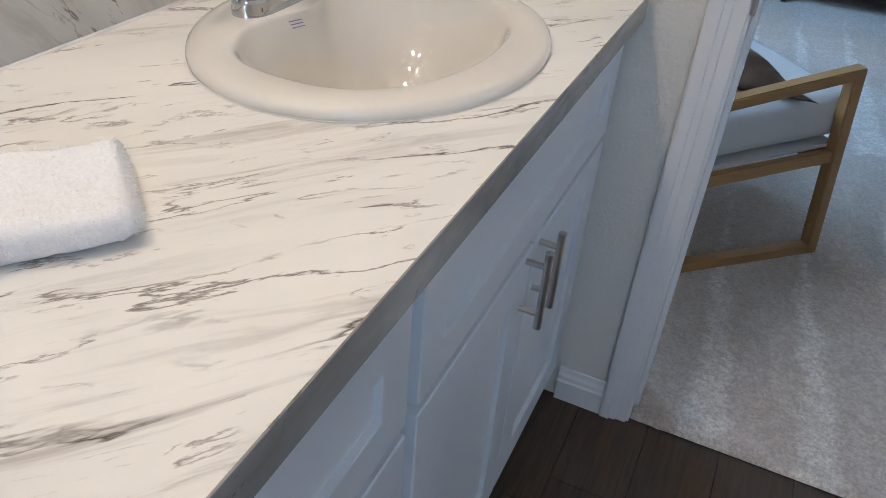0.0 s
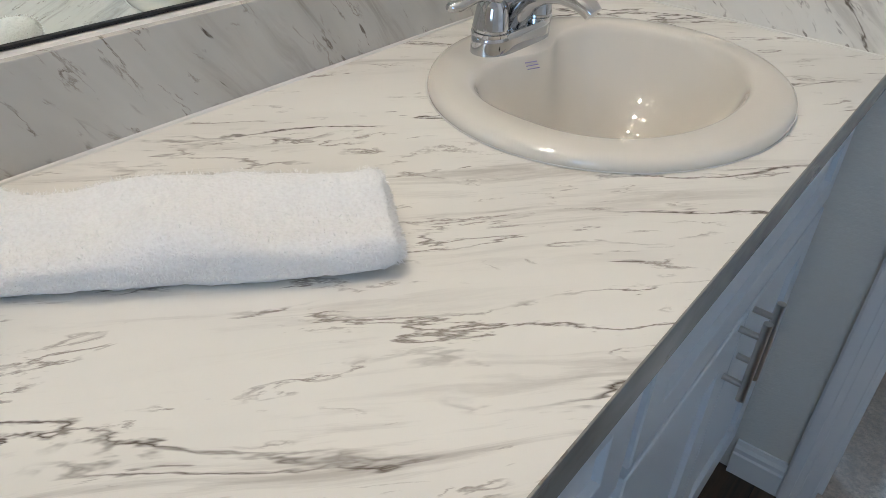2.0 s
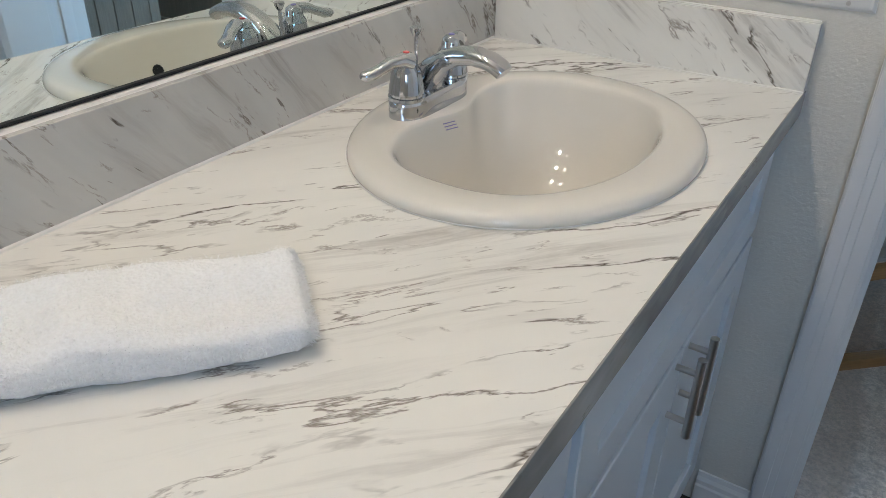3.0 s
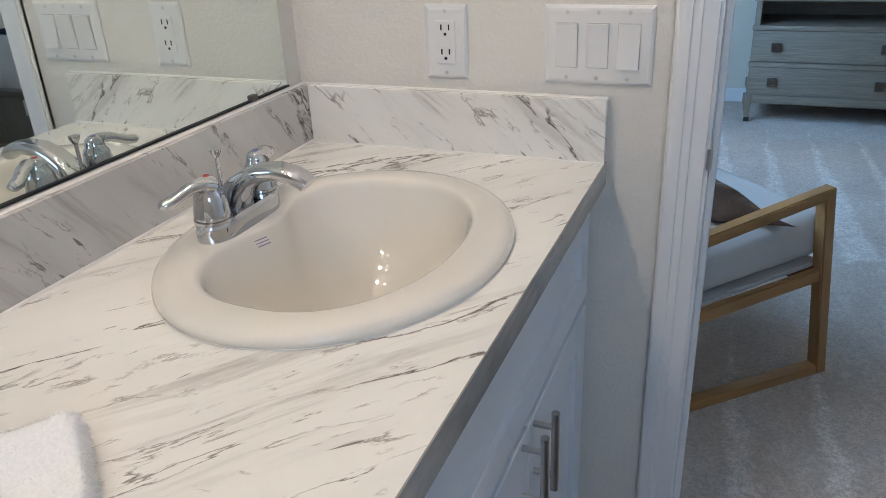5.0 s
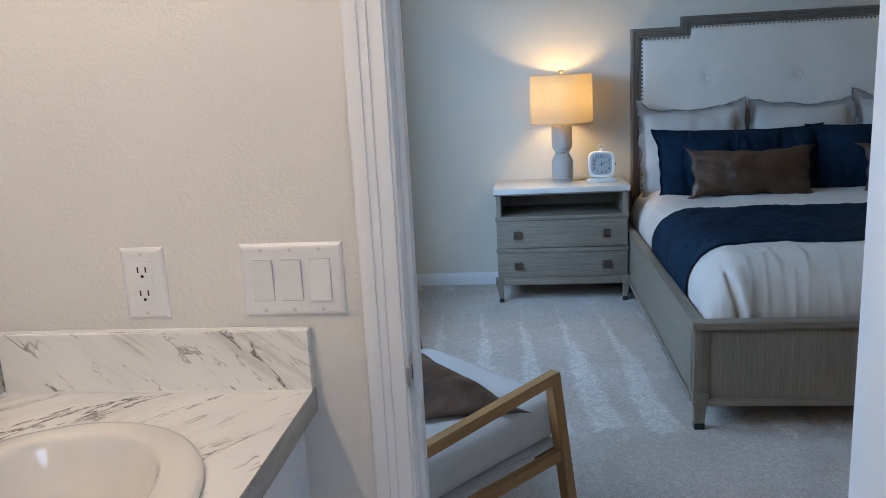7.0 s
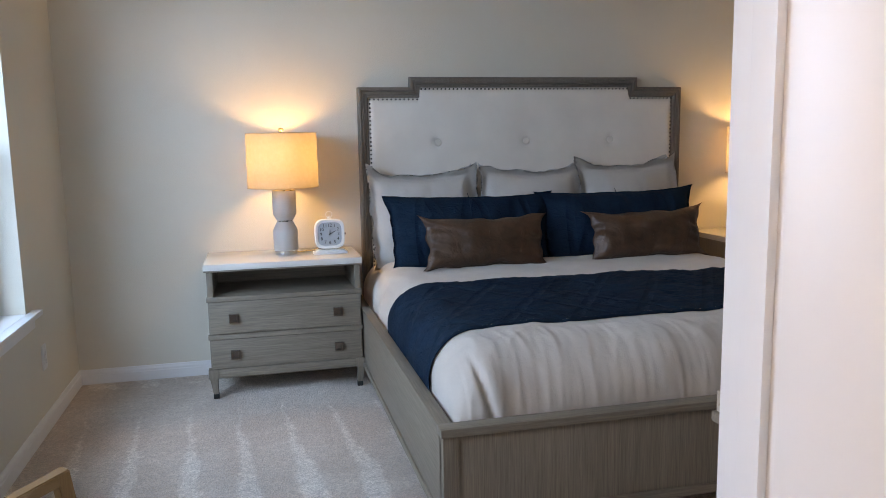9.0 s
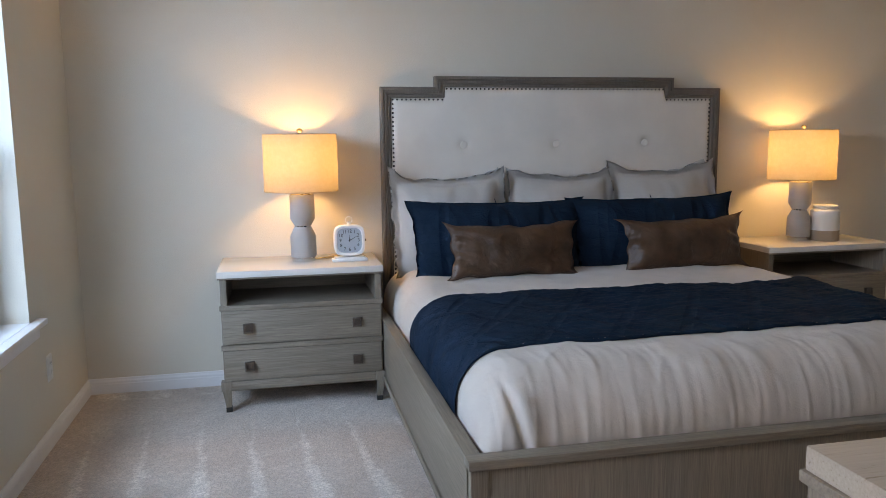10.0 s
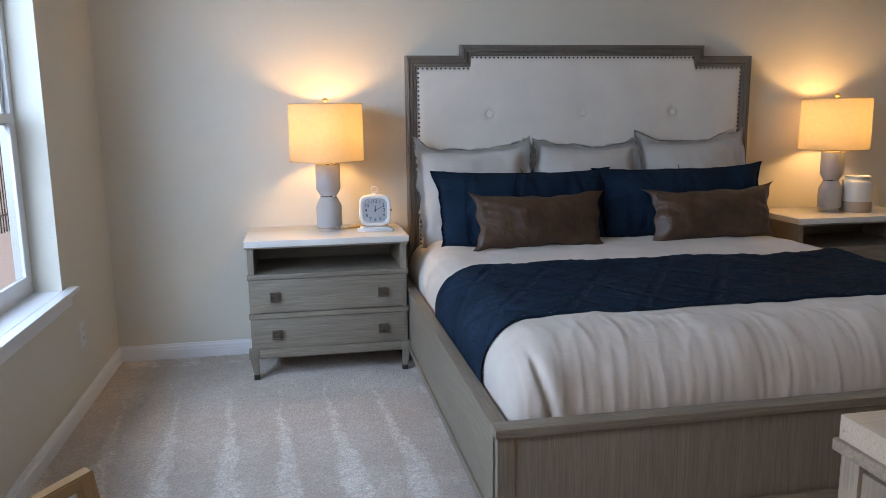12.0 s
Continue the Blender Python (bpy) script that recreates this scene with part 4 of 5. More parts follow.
def vanity_light():
    ob = thing("vanity_light", (0.0, -0.95, 2.20), 0, "brushed nickel vanity light bar with lit white globes above the mirror", "wall lamp")
    part("back_plate", box(0.001, 0.025, -0.45, 0.45, -0.05, 0.05, 0.004), NICKEL, ob, smooth=True)
    for k in (-1, 0, 1):
        y = k * 0.34
        part("arm", tube([(0.02, y, 0.0), (0.08, y, 0.01), (0.11, y, -0.01)], [0.008] * 3, 10), NICKEL, ob, smooth=True)
        part("globe", lathe([(0.0, -0.050), (0.016, -0.045), (0.026, -0.034), (0.030, -0.020), (0.026, -0.006), (0.016, 0.006), (0.0, 0.010)], 24, (0.12, y, -0.02)), BULB, ob, "lit white glass globe", True)


vanity_light()

# ---- bedroom things ----
CY = 0.012           # top of the carpet under the furniture
BX0, BX1 = 1.492, 3.644      # outer sides of the bed
BXC = (BX0 + BX1) / 2
FY = 1.648           # front of the footboard
HB = 3.84            # front of the headboard
HX0, HX1 = 1.553, 3.583


def tapered(cx, cy, z0, z1, w0, w1, bm=None, slip=(0, 0)):
    own = bmesh.new()
    for z, w, dx, dy in ((z0, w0, slip[0], slip[1]), (z1, w1, 0, 0)):
        for sx, sy in ((-1, -1), (1, -1), (1, 1), (-1, 1)):
            own.verts.new((cx + dx + sx * w / 2, cy + dy + sy * w / 2, z))
    v = list(own.verts)
    own.faces.new(v[:4])
    own.faces.new(v[4:])
    for k in range(4):
        own.faces.new((v[k], v[(k + 1) % 4], v[4 + (k + 1) % 4], v[4 + k]))
    bmesh.ops.bevel(own, geom=own.edges[:], offset=0.002, segments=1, affect="EDGES")
    return merge(own, bm)


def bed():
    ob = thing("bed", (0, 0, 0), 0, "king bed with a tufted linen headboard in a grey-brown wooden frame", "bed")
    # headboard outline, stepped at the shoulders
    za, zb, sx = 1.618, 1.676, 0.301
    w = 0.060

    def outline(i):
        x0, x1, a, b, s = HX0 + i, HX1 - i, za - i, zb - i, sx
        return [(x0, 0.12), (x0, a), (x0 + s, a), (x0 + s, b), (x1 - s, b), (x1 - s, a), (x1, a), (x1, 0.12)]

    bm = bmesh.new()
    steps = ((0.0, HB + 0.055), (0.0, HB + 0.012), (0.004, HB + 0.006), (0.016, HB + 0.004), (0.018, HB + 0.012), (0.022, HB + 0.012), (0.024, HB + 0.004), (0.036, HB + 0.006), (0.038, HB + 0.014), (0.042, HB + 0.014), (0.044, HB + 0.008), (0.056, HB + 0.012), (w, HB + 0.022))
    loops = [[bm.verts.new((x, y, z)) for x, z in outline(i)] for i, y in steps]
    for a, b in zip(loops, loops[1:]):
        for k in range(len(a) - 1):
            bm.faces.new((a[k], a[k + 1], b[k + 1], b[k]))
    part("headboard_frame", bm, FRAMEWOOD_UP, ob, "grooved grey-brown wooden headboard frame")
    part("headboard_back", box(HX0 + 0.01, HX1 - 0.01, HB + 0.030, HB + 0.052, 0.25, za - 0.01), FRAMEWOOD, ob)
    part("headboard_back", box(HX0 + sx + 0.01, HX1 - sx - 0.01, HB + 0.031, HB + 0.052, za - 0.01, zb - 0.01), FRAMEWOOD, ob)
    buttons = [(2.017, 1.303), (2.560, 1.303), (3.107, 1.303)]

    def padded(u, v):
        i = w - 0.002
        x = HX0 + i + u * (HX1 - HX0 - 2 * i)
        shoulder = sx + 0.0
        inside = HX0 + i + shoulder < x < HX1 - i - shoulder
        top = (zb if inside else za) - i
        z = 0.30 + v * (top - 0.30)
        edge = min(1.0, min(x - HX0 - i, HX1 - i - x, top - z) / 0.035)
        y = HB + 0.024 - 0.016 * max(0.0, edge) ** 0.5
        for bx, bz in buttons:
            d = math.hypot(x - bx, z - bz)
            y += 0.016 * math.exp(-((d / 0.030) ** 2)) + 0.006 * math.exp(-((d / 0.09) ** 2))
        return Vector((x, y, z))

    part("headboard_panel", sheet(padded, 150, 70), LINEN, ob, "padded oatmeal linen headboard panel", "all")
    for bx, bz in buttons:
        part("button", lathe([(0.0, 0.0035), (0.012, 0.0035), (0.018, 0.002), (0.0205, -0.003), (0.018, -0.008)], 20), LINEN, ob, "fabric-covered tufting button", True, pose(bx, HB + 0.014, bz, 90))
    nails = bmesh.new()
    path = outline(w + 0.008)
    for (xa, z0), (xb, z1) in zip(path, path[1:]):
        n = max(1, int(math.hypot(xb - xa, z1 - z0) / 0.0235))
        for k in range(n):
            x, z = xa + (xb - xa) * k / n, z0 + (z1 - z0) * k / n
            if z > 0.45:
                lathe([(0.0, 0.0), (0.0036, 0.0008), (0.0056, 0.004)], 8, (0, 0, 0), nails)
                for v in list(nails.verts)[-17:]:
                    v.co = Vector((x + v.co.x, HB + 0.010 + v.co.z, z + v.co.y))
    tagged(part("nailhead_trim", nails, NAIL, ob, "row of dark bronze nailheads", True), kind="stuff")
    # rails and footboard
    for x0, x1, s in ((BX0, BX0 + 0.036, -1), (BX1 - 0.036, BX1, 1)):
        bm = box(x0, x1, FY + 0.03, HB + 0.03, 0.135, 0.425, 0.003)
        part("side_rail", bm, GREYWOOD_Y, ob, smooth=True)
        xo = x0 if s < 0 else x1
        part("rail_cap", box(x0 - 0.006, x1 + 0.006, FY + 0.053, HB + 0.02, 0.425, 0.437, 0.004), GREYWOOD_Y, ob, smooth=True)
        bm = box(min(xo, xo + s * 0.010), max(xo, xo + s * 0.010), FY + 0.03, HB + 0.02, 0.118, 0.145, 0.003)
        part("rail_moulding", bm, GREYWOOD_Y, ob, smooth=True)
        part("slat_support", box(BXC - 0.03, BXC + 0.03, FY + 0.1, HB, 0.20, 0.28), GREYWOOD_Y, ob) if s < 0 else None
    part("footboard_panel", box(BX0 + 0.05, BX1 - 0.05, FY + 0.008, FY + 0.04, 0.142, 0.412, 0.002), GREYWOOD_UP, ob, smooth=True)
    part("footboard_cap", box(BX0 - 0.008, BX1 + 0.008, FY - 0.010, FY + 0.052, 0.412, 0.440, 0.004), GREYWOOD, ob, smooth=True)
    part("footboard_apron", box(BX0 + 0.04, BX1 - 0.04, FY - 0.004, FY + 0.042, 0.112, 0.142, 0.003), GREYWOOD, ob, smooth=True)
    for x in (BX0 + 0.0255, BX1 - 0.0255):
        part("corner_post", box(x - 0.0255, x + 0.0255, FY, FY + 0.052, 0.165, 0.412, 0.003), GREYWOOD_UP, ob, smooth=True)
        part("post_collar", box(x - 0.030, x + 0.030, FY - 0.005, FY + 0.057, 0.118, 0.165, 0.003), GREYWOOD_UP, ob, smooth=True)
        leg = part("leg", tapered(x, FY + 0.026, CY + 0.024, 0.118, 0.036, 0.050), GREYWOOD_UP, ob, smooth=True)
        part("foot_cap", box(x - 0.019, x + 0.019, FY + 0.007, FY + 0.045, CY - 0.002, CY + 0.026, 0.002), RUBBER, leg, "dark metal foot cap", True)
    for x in (HX0 + 0.03, HX1 - 0.03):
        part("leg", box(x - 0.025, x + 0.025, HB + 0.005, HB + 0.05, CY - 0.002, 0.30, 0.002), FRAMEWOOD_UP, ob)
    return ob


bed()

MX0, MX1, MY0, MY1, MTOP = 1.548, 3.588, 1.712, 3.800, 0.640   # duvet-covered mattress


def duvet_point(a, b, lift=0.0):
    """A point of the duvet: a across in metres of cloth from the one side, b from the foot end."""
    r, drop = 0.17, 0.10
    arc = r * math.pi / 2
    width = MX1 - MX0
    total = 2 * (drop + arc) + width - 2 * r

    def side(s, long):
        """(place along the axis, fall)"""
        for flip in (False, True):
            q = long - s if flip else s
            if q <= drop + arc:
                if q < drop:
                    p, f = 0.0, -(r + drop - q)
                else:
                    t = (q - drop) / r
                    p, f = r * (1 - math.cos(t)), -r * (1 - math.sin(t))
                return (width - p if flip else p), f
        return s - drop - arc + r, 0.0

    px, fx = side(a, total)
    rb, db = 0.20, 0.05
    if b < db:
        py, fb = 0.0, -(rb + db - b)
    elif b < db + rb * math.pi / 2:
        t = (b - db) / rb
        py, fb = rb * (1 - math.cos(t)), -rb * (1 - math.sin(t))
    else:
        py, fb = b - db - rb * math.pi / 2 + rb, 0.0
    x, y = MX0 + px, MY0 + py
    z = MTOP + fx + fb * (1 + fx * 1.2)
    z = max(z, 0.40)
    foot = max(0.0, min(1.0, -fb / 0.2 + 0.35 * math.exp(-((b - 0.4) / 0.25) ** 2)))
    fold = math.sin(x * 24 + 3.2 * noise.noise(Vector((x * 3, y * 0.6, 1)))) * noise.noise(Vector((x * 2.3, 0.4, 7)))
    swell = 0.012 * noise.noise(Vector((x * 2.4, y * 2.4, 3))) + 0.004 * noise.noise(Vector((x * 9, y * 7, 5)))
    ridge = lambda q: (1 - min(1.0, abs(noise.noise(q)) * 2.4)) ** 2
    gather = math.exp(-((b - 0.28) / 0.20) ** 2)
    drift = 1.5 * noise.noise(Vector((x * 1.1, y * 1.3, 31)))
    swell += gather * 0.0042 * (ridge(Vector((x * 7 + drift, y * 1.6, 13))) + 0.6 * ridge(Vector((x * 15 + drift, y * 2.2, 17))))
    swell += 0.005 * ridge(Vector((x * 2.2 + y, y * 3.0 - x, 23))) + 0.003 * ridge(Vector((x * 6, y * 5, 29)))
    tuck = x - MX0 - 0.085 - 0.05 * min(1.0, -fb / 0.25)
    hang = max(0.0, min(1.0, -fb / 0.07))
    crease = hang * (0.014 * math.exp(-((tuck - 0.030) / 0.030) ** 2) - 0.030 * math.exp(-((tuck + 0.004) / 0.010) ** 2))
    crease += 0.004 * foot * ridge(Vector((x * 19 + drift, y * 1.1 + z, 41))) + 0.0035 * foot * ridge(Vector((x * 31 + drift, z * 3.0, 47)))
    out = Vector((0, -0.8, 0.5)) * fold * 0.005 * foot * max(0.0, 1 + fx / 0.06)
    z += swell * (1 if fx > -0.05 else 0.3)
    sidefold = 0.010 * noise.noise(Vector((y * 9, z * 2, 11))) * min(1.0, -fx / 0.1)
    p = Vector((x + (sidefold if a < total / 2 else -sidefold), y, z)) + out + Vector((0, -0.9, 0.35)) * crease
    if lift:
        n = Vector((0, 0, 1))
        if fx < -0.01:
            k = min(1.0, -fx / r)
            n = Vector(((-k if a < total / 2 else k), 0, 1 - 0.7 * k)).normalized()
        p += n * lift
    p.x = max(BX0 + 0.038, min(BX1 - 0.038, p.x))
    p.y = max(FY + 0.044, p.y)
    return p


DUVET_A = 2 * (0.10 + 0.17 * math.pi / 2) + (MX1 - MX0) - 0.34
DUVET_B = 0.05 + 0.20 * math.pi / 2 + (MY1 - MY0) - 0.20
mattress = thing("mattress", (0, 0, 0), 0, "king mattress in a pale sheet between the bed rails", "mattress")
part("mattress_core", box(MX0 + 0.12, MX1 - 0.12, MY0 + 0.17, MY1, 0.281, 0.55, 0.04, seg=3), SHEET, mattress, smooth=True)
duvet = thing("duvet", (0, 0, 0), 0, "smooth off-white cotton duvet tucked over the mattress", "duvet")
DUVET_MID = 0.42 * DUVET_B
part("foot_section", sheet(lambda u, v: duvet_point(u * DUVET_A, v * DUVET_MID), 320, 110), DUVET, duvet, "gathered foot end of the duvet", "all")
part("head_section", sheet(lambda u, v: duvet_point(u * DUVET_A, DUVET_MID + v * (DUVET_B - DUVET_MID)), 200, 90), DUVET, duvet, "", "all")
part("hem_seam", tube([duvet_point(DUVET_A * k / 120, 0.02) for k in range(121)], [0.003] * 121, 6), DUVET, duvet)


def runner():
    ob = thing("bed_runner", (0, 0, 0), 0, "navy blue quilted throw laid across the duvet", "throw blanket")

    def top(u, v):
        a = u * DUVET_A
        b0, b1 = 0.52 + 0.03 * math.sin(u * 3) - 0.03, 1.34 + 0.02 * math.sin(u * 5 + 1)
        p = duvet_point(a, b0 + v * (b1 - b0), 0.011)
        dia = min(abs(((u * 8.6 + v * 3.4) % 1) - 0.5), abs(((u * 8.6 - v * 3.4) % 1) - 0.5))
        p.z -= 0.003 * math.exp(-((dia / 0.030) ** 2))
        p += noise.noise_vector(Vector((p.x * 22, p.y * 34, 2))) * 0.003
        p.z += 0.005 * (1 - min(1.0, abs(noise.noise(Vector((p.x * 7, p.y * 30, 5)))) * 2.5))
        return p

    part("quilt_top", sheet(top, 220, 90), QUILT, ob, smooth="all")

    def rim(v0):
        def f(u, v):
            p = top(u, v0)
            return p + Vector((0, (-0.006 if v0 == 0 else 0.006) * math.sin(math.pi * v), -0.014 * v))
        return f

    for v0 in (0.0, 1.0):
        part("bound_edge", sheet(rim(v0), 200, 3), QUILT, ob, smooth="all")


runner()


def lean(ob, x, y, z, back, turn=0.0, roll=0.0):
    """Stands a cushion at (x, y, z), leaning back by so many degrees."""
    ob.matrix_world = pose(x, y, z, 0, 0, turn) @ pose(0, 0, 0, -back, 0, 0) @ pose(0, 0, 0, 0, roll, 0)


TOPZ = MTOP + 0.004


def euro_pillow(x, y, z, w, h, seed, roll):
    ob = thing("euro_pillow", (0, 0, 0), 0, "grey-white linen square pillow with a flanged edge against the headboard", "pillow", "square pillows")
    bm = pillow(w, h, 0.19, 56, 0.03, seed, 0.014, 0.16, 0.034)
    for v in bm.verts:
        a, b = v.co.x / (w / 2), v.co.z / h
        edge = max(abs(a), abs(2 * b - 1))
        if edge > 0.80:
            k = min(1.0, (edge - 0.80) / 0.15)
            v.co.y += k * (0.030 * noise.noise(Vector((v.co.x * 11, seed, v.co.z * 11))) - 0.012)
            if b > 0.6:
                v.co.z += k * (0.034 * noise.noise(Vector((v.co.x * 8, seed + 4, 2))) + 0.018 * abs(a) ** 5)
            else:
                v.co.x += k * 0.022 * noise.noise(Vector((seed, 3, v.co.z * 13)))
    body = part("pillow_cover", bm, SHAM, ob, smooth="all")

    def rear(u, v):
        a = 2 * u - 1
        wave = 0.020 * noise.noise(Vector((a * 3.0, seed + 21, 2))) + 0.008 * noise.noise(Vector((a * 9.0, seed + 2, 2)))
        return Vector((a * w * 0.475, 0.024 + 0.030 * v + 0.014 * noise.noise(Vector((a * 5, v, seed))), h - 0.075 - 0.034 * (1 - a * a) + v * (0.072 + wave) + 0.022 * abs(a) ** 5))

    part("rear_flange", sheet(rear, 60, 6), SHAM, body, "", "all")
    lean(ob, x, y, z, 12, 0, roll)


euro_pillow(1.912, 3.655, TOPZ - 0.035, 0.650, 0.565, 1.0, -1.5)
euro_pillow(2.540, 3.648, TOPZ - 0.035, 0.635, 0.568, 5.0, 1.0)
euro_pillow(3.180, 3.640, TOPZ - 0.023, 0.660, 0.578, 9.0, -2.0)
for x, turn, seed, roll in ((2.125, 2, 2.0, 0.6), (3.010, -2, 6.0, -0.6)):
    ob = thing("king_pillow", (0, 0, 0), 0, "long navy blue quilted pillow in front of the square pillows", "pillow", "navy pillows")
    body = part("pillow_cover", pillow(1.0, 0.412, 0.20, 64, 0.06, seed, 0.012, 0.05, 0.008, 0.07, 3.0, 0.012), QUILT, ob, smooth="all")
    part("edge_seam", tube([(-0.03, -0.060, 0.40), (-0.028, -0.080, 0.36), (-0.026, -0.095, 0.28), (-0.026, -0.100, 0.20)], [0.002] * 4, 6), QUILT, body)
    lean(ob, x, 3.475, TOPZ - 0.022, 15, turn, roll)
for x, turn, seed, roll in ((2.156, 1, 3.0, 0.5), (3.112, -3, 8.0, -1.6)):
    ob = thing("lumbar_pillow", (0, 0, 0), 0, "brown leather lumbar pillow with a centre seam", "pillow", "leather pillows")
    body = part("pillow_cover", pillow(0.735, 0.306, 0.165, 64, 0.125, seed, 0.010, 0.03, 0.004, 0.0, 4.0, 0.030), LEATHER, ob, smooth="all")
    part("centre_seam", tube([(0.004, -0.079, 0.06), (0.002, -0.0815, 0.15), (0.003, -0.071, 0.225)], [0.0012] * 3, 6), LEATHER, body)
    part("piping", tube([(-0.30, -0.003, 0.264), (-0.2, -0.003, 0.262), (0.0, -0.003, 0.260), (0.2, -0.003, 0.262), (0.30, -0.003, 0.264)], [0.0025] * 5, 6), LEATHER, body)
    lean(ob, x, 3.338, TOPZ - 0.020, 16, turn, roll)


def nightstand(x0, label):
    w, d, top = 0.780, 0.446, 0.716
    ob = thing("nightstand", (x0, 3.441, 0), 0, label, "nightstand", "nightstands")
    t = 0.030
    zf = 0.118
    part("tabletop", box(-0.012, w + 0.012, -0.018, d, top - 0.032, top, 0.004), STONETOP, ob, "pale polished tabletop", True)
    part("top_moulding", box(-0.010, w + 0.010, -0.014, d, top - 0.040, top - 0.032, 0.002), GREYWOOD, ob)
    for a in (0.0, w - t):
        part("side_panel", box(a, a + t, 0.0, d, zf, top - 0.040, 0.002), GREYWOOD_UP, ob, smooth=True)
    part("back_panel", box(t, w - t, d - 0.015, d - 0.004, zf, top - 0.040), GREYWOOD, ob)
    part("shelf", box(t, w - t, 0.004, d - 0.015, 0.524, 0.546, 0.002), GREYWOOD, ob)
    part("shelf_moulding", box(-0.006, w + 0.006, -0.010, 0.012, 0.522, 0.547, 0.003), GREYWOOD, ob, smooth=True)
    part("middle_moulding", box(-0.006, w + 0.006, -0.010, 0.012, 0.325, 0.350, 0.003), GREYWOOD, ob, smooth=True)
    part("bottom_panel", box(t, w - t, 0.004, d - 0.015, zf, zf + 0.02), GREYWOOD, ob)
    for z0, z1 in ((0.352, 0.522), (0.168, 0.325)):
        drawer = part("drawer", box(0.006, w - 0.006, -0.004, 0.02, z0 + 0.002, z1 - 0.002, 0.002), GREYWOOD, ob, smooth=True)
        for x in (0.124, w - 0.124):
            z = (z0 + z1) / 2 - 0.005
            knob = part("knob", box(x - 0.024, x + 0.024, -0.012, -0.004, z - 0.024, z + 0.024, 0.003), BRONZE, drawer, "square dark bronze knob", True)
            for p in ((x - 0.023, x + 0.023, z + 0.014, z + 0.023), (x - 0.023, x + 0.023, z - 0.023, z - 0.014), (x - 0.023, x - 0.014, z - 0.014, z + 0.014), (x + 0.014, x + 0.023, z - 0.014, z + 0.014)):
                bm = knob.data
                own = bmesh.new()
                own.from_mesh(bm)
                box(p[0], p[1], -0.021, -0.012, p[2], p[3], 0.002, own)
                own.to_mesh(bm)
                own.free()
    bm = bmesh.new()
    box(0.03, w - 0.03, -0.006, 0.016, zf + 0.006, 0.168, 0.003, bm)
    part("apron", bm, GREYWOOD, ob, smooth=True)
    for x in (0.010, w - 0.010):
        for y in (0.012, d - 0.025):
            slip = (0.007 if x < 0.1 else -0.007, 0)
            leg = part("leg", tapered(x, y, CY + 0.024, 0.122, 0.026, 0.040, None, slip), GREYWOOD_UP, ob, smooth=True)
            part("collar", box(x - 0.025, x + 0.025, y - 0.025, y + 0.022, 0.122, 0.170, 0.003), GREYWOOD_UP, leg, "", True)
            part("foot_cap", box(x + slip[0] - 0.0145, x + slip[0] + 0.0145, y - 0.0145, y + 0.0145, CY - 0.002, CY + 0.026, 0.001), RUBBER, leg, "dark metal foot cap", True)
    return ob


NS1, NS2 = 0.702, 3.672
nightstand(NS1, "grey-washed wooden nightstand with shelf and two drawers near the window")
nightstand(NS2, "grey-washed wooden nightstand with shelf and two drawers across the bed")
NST = 0.716


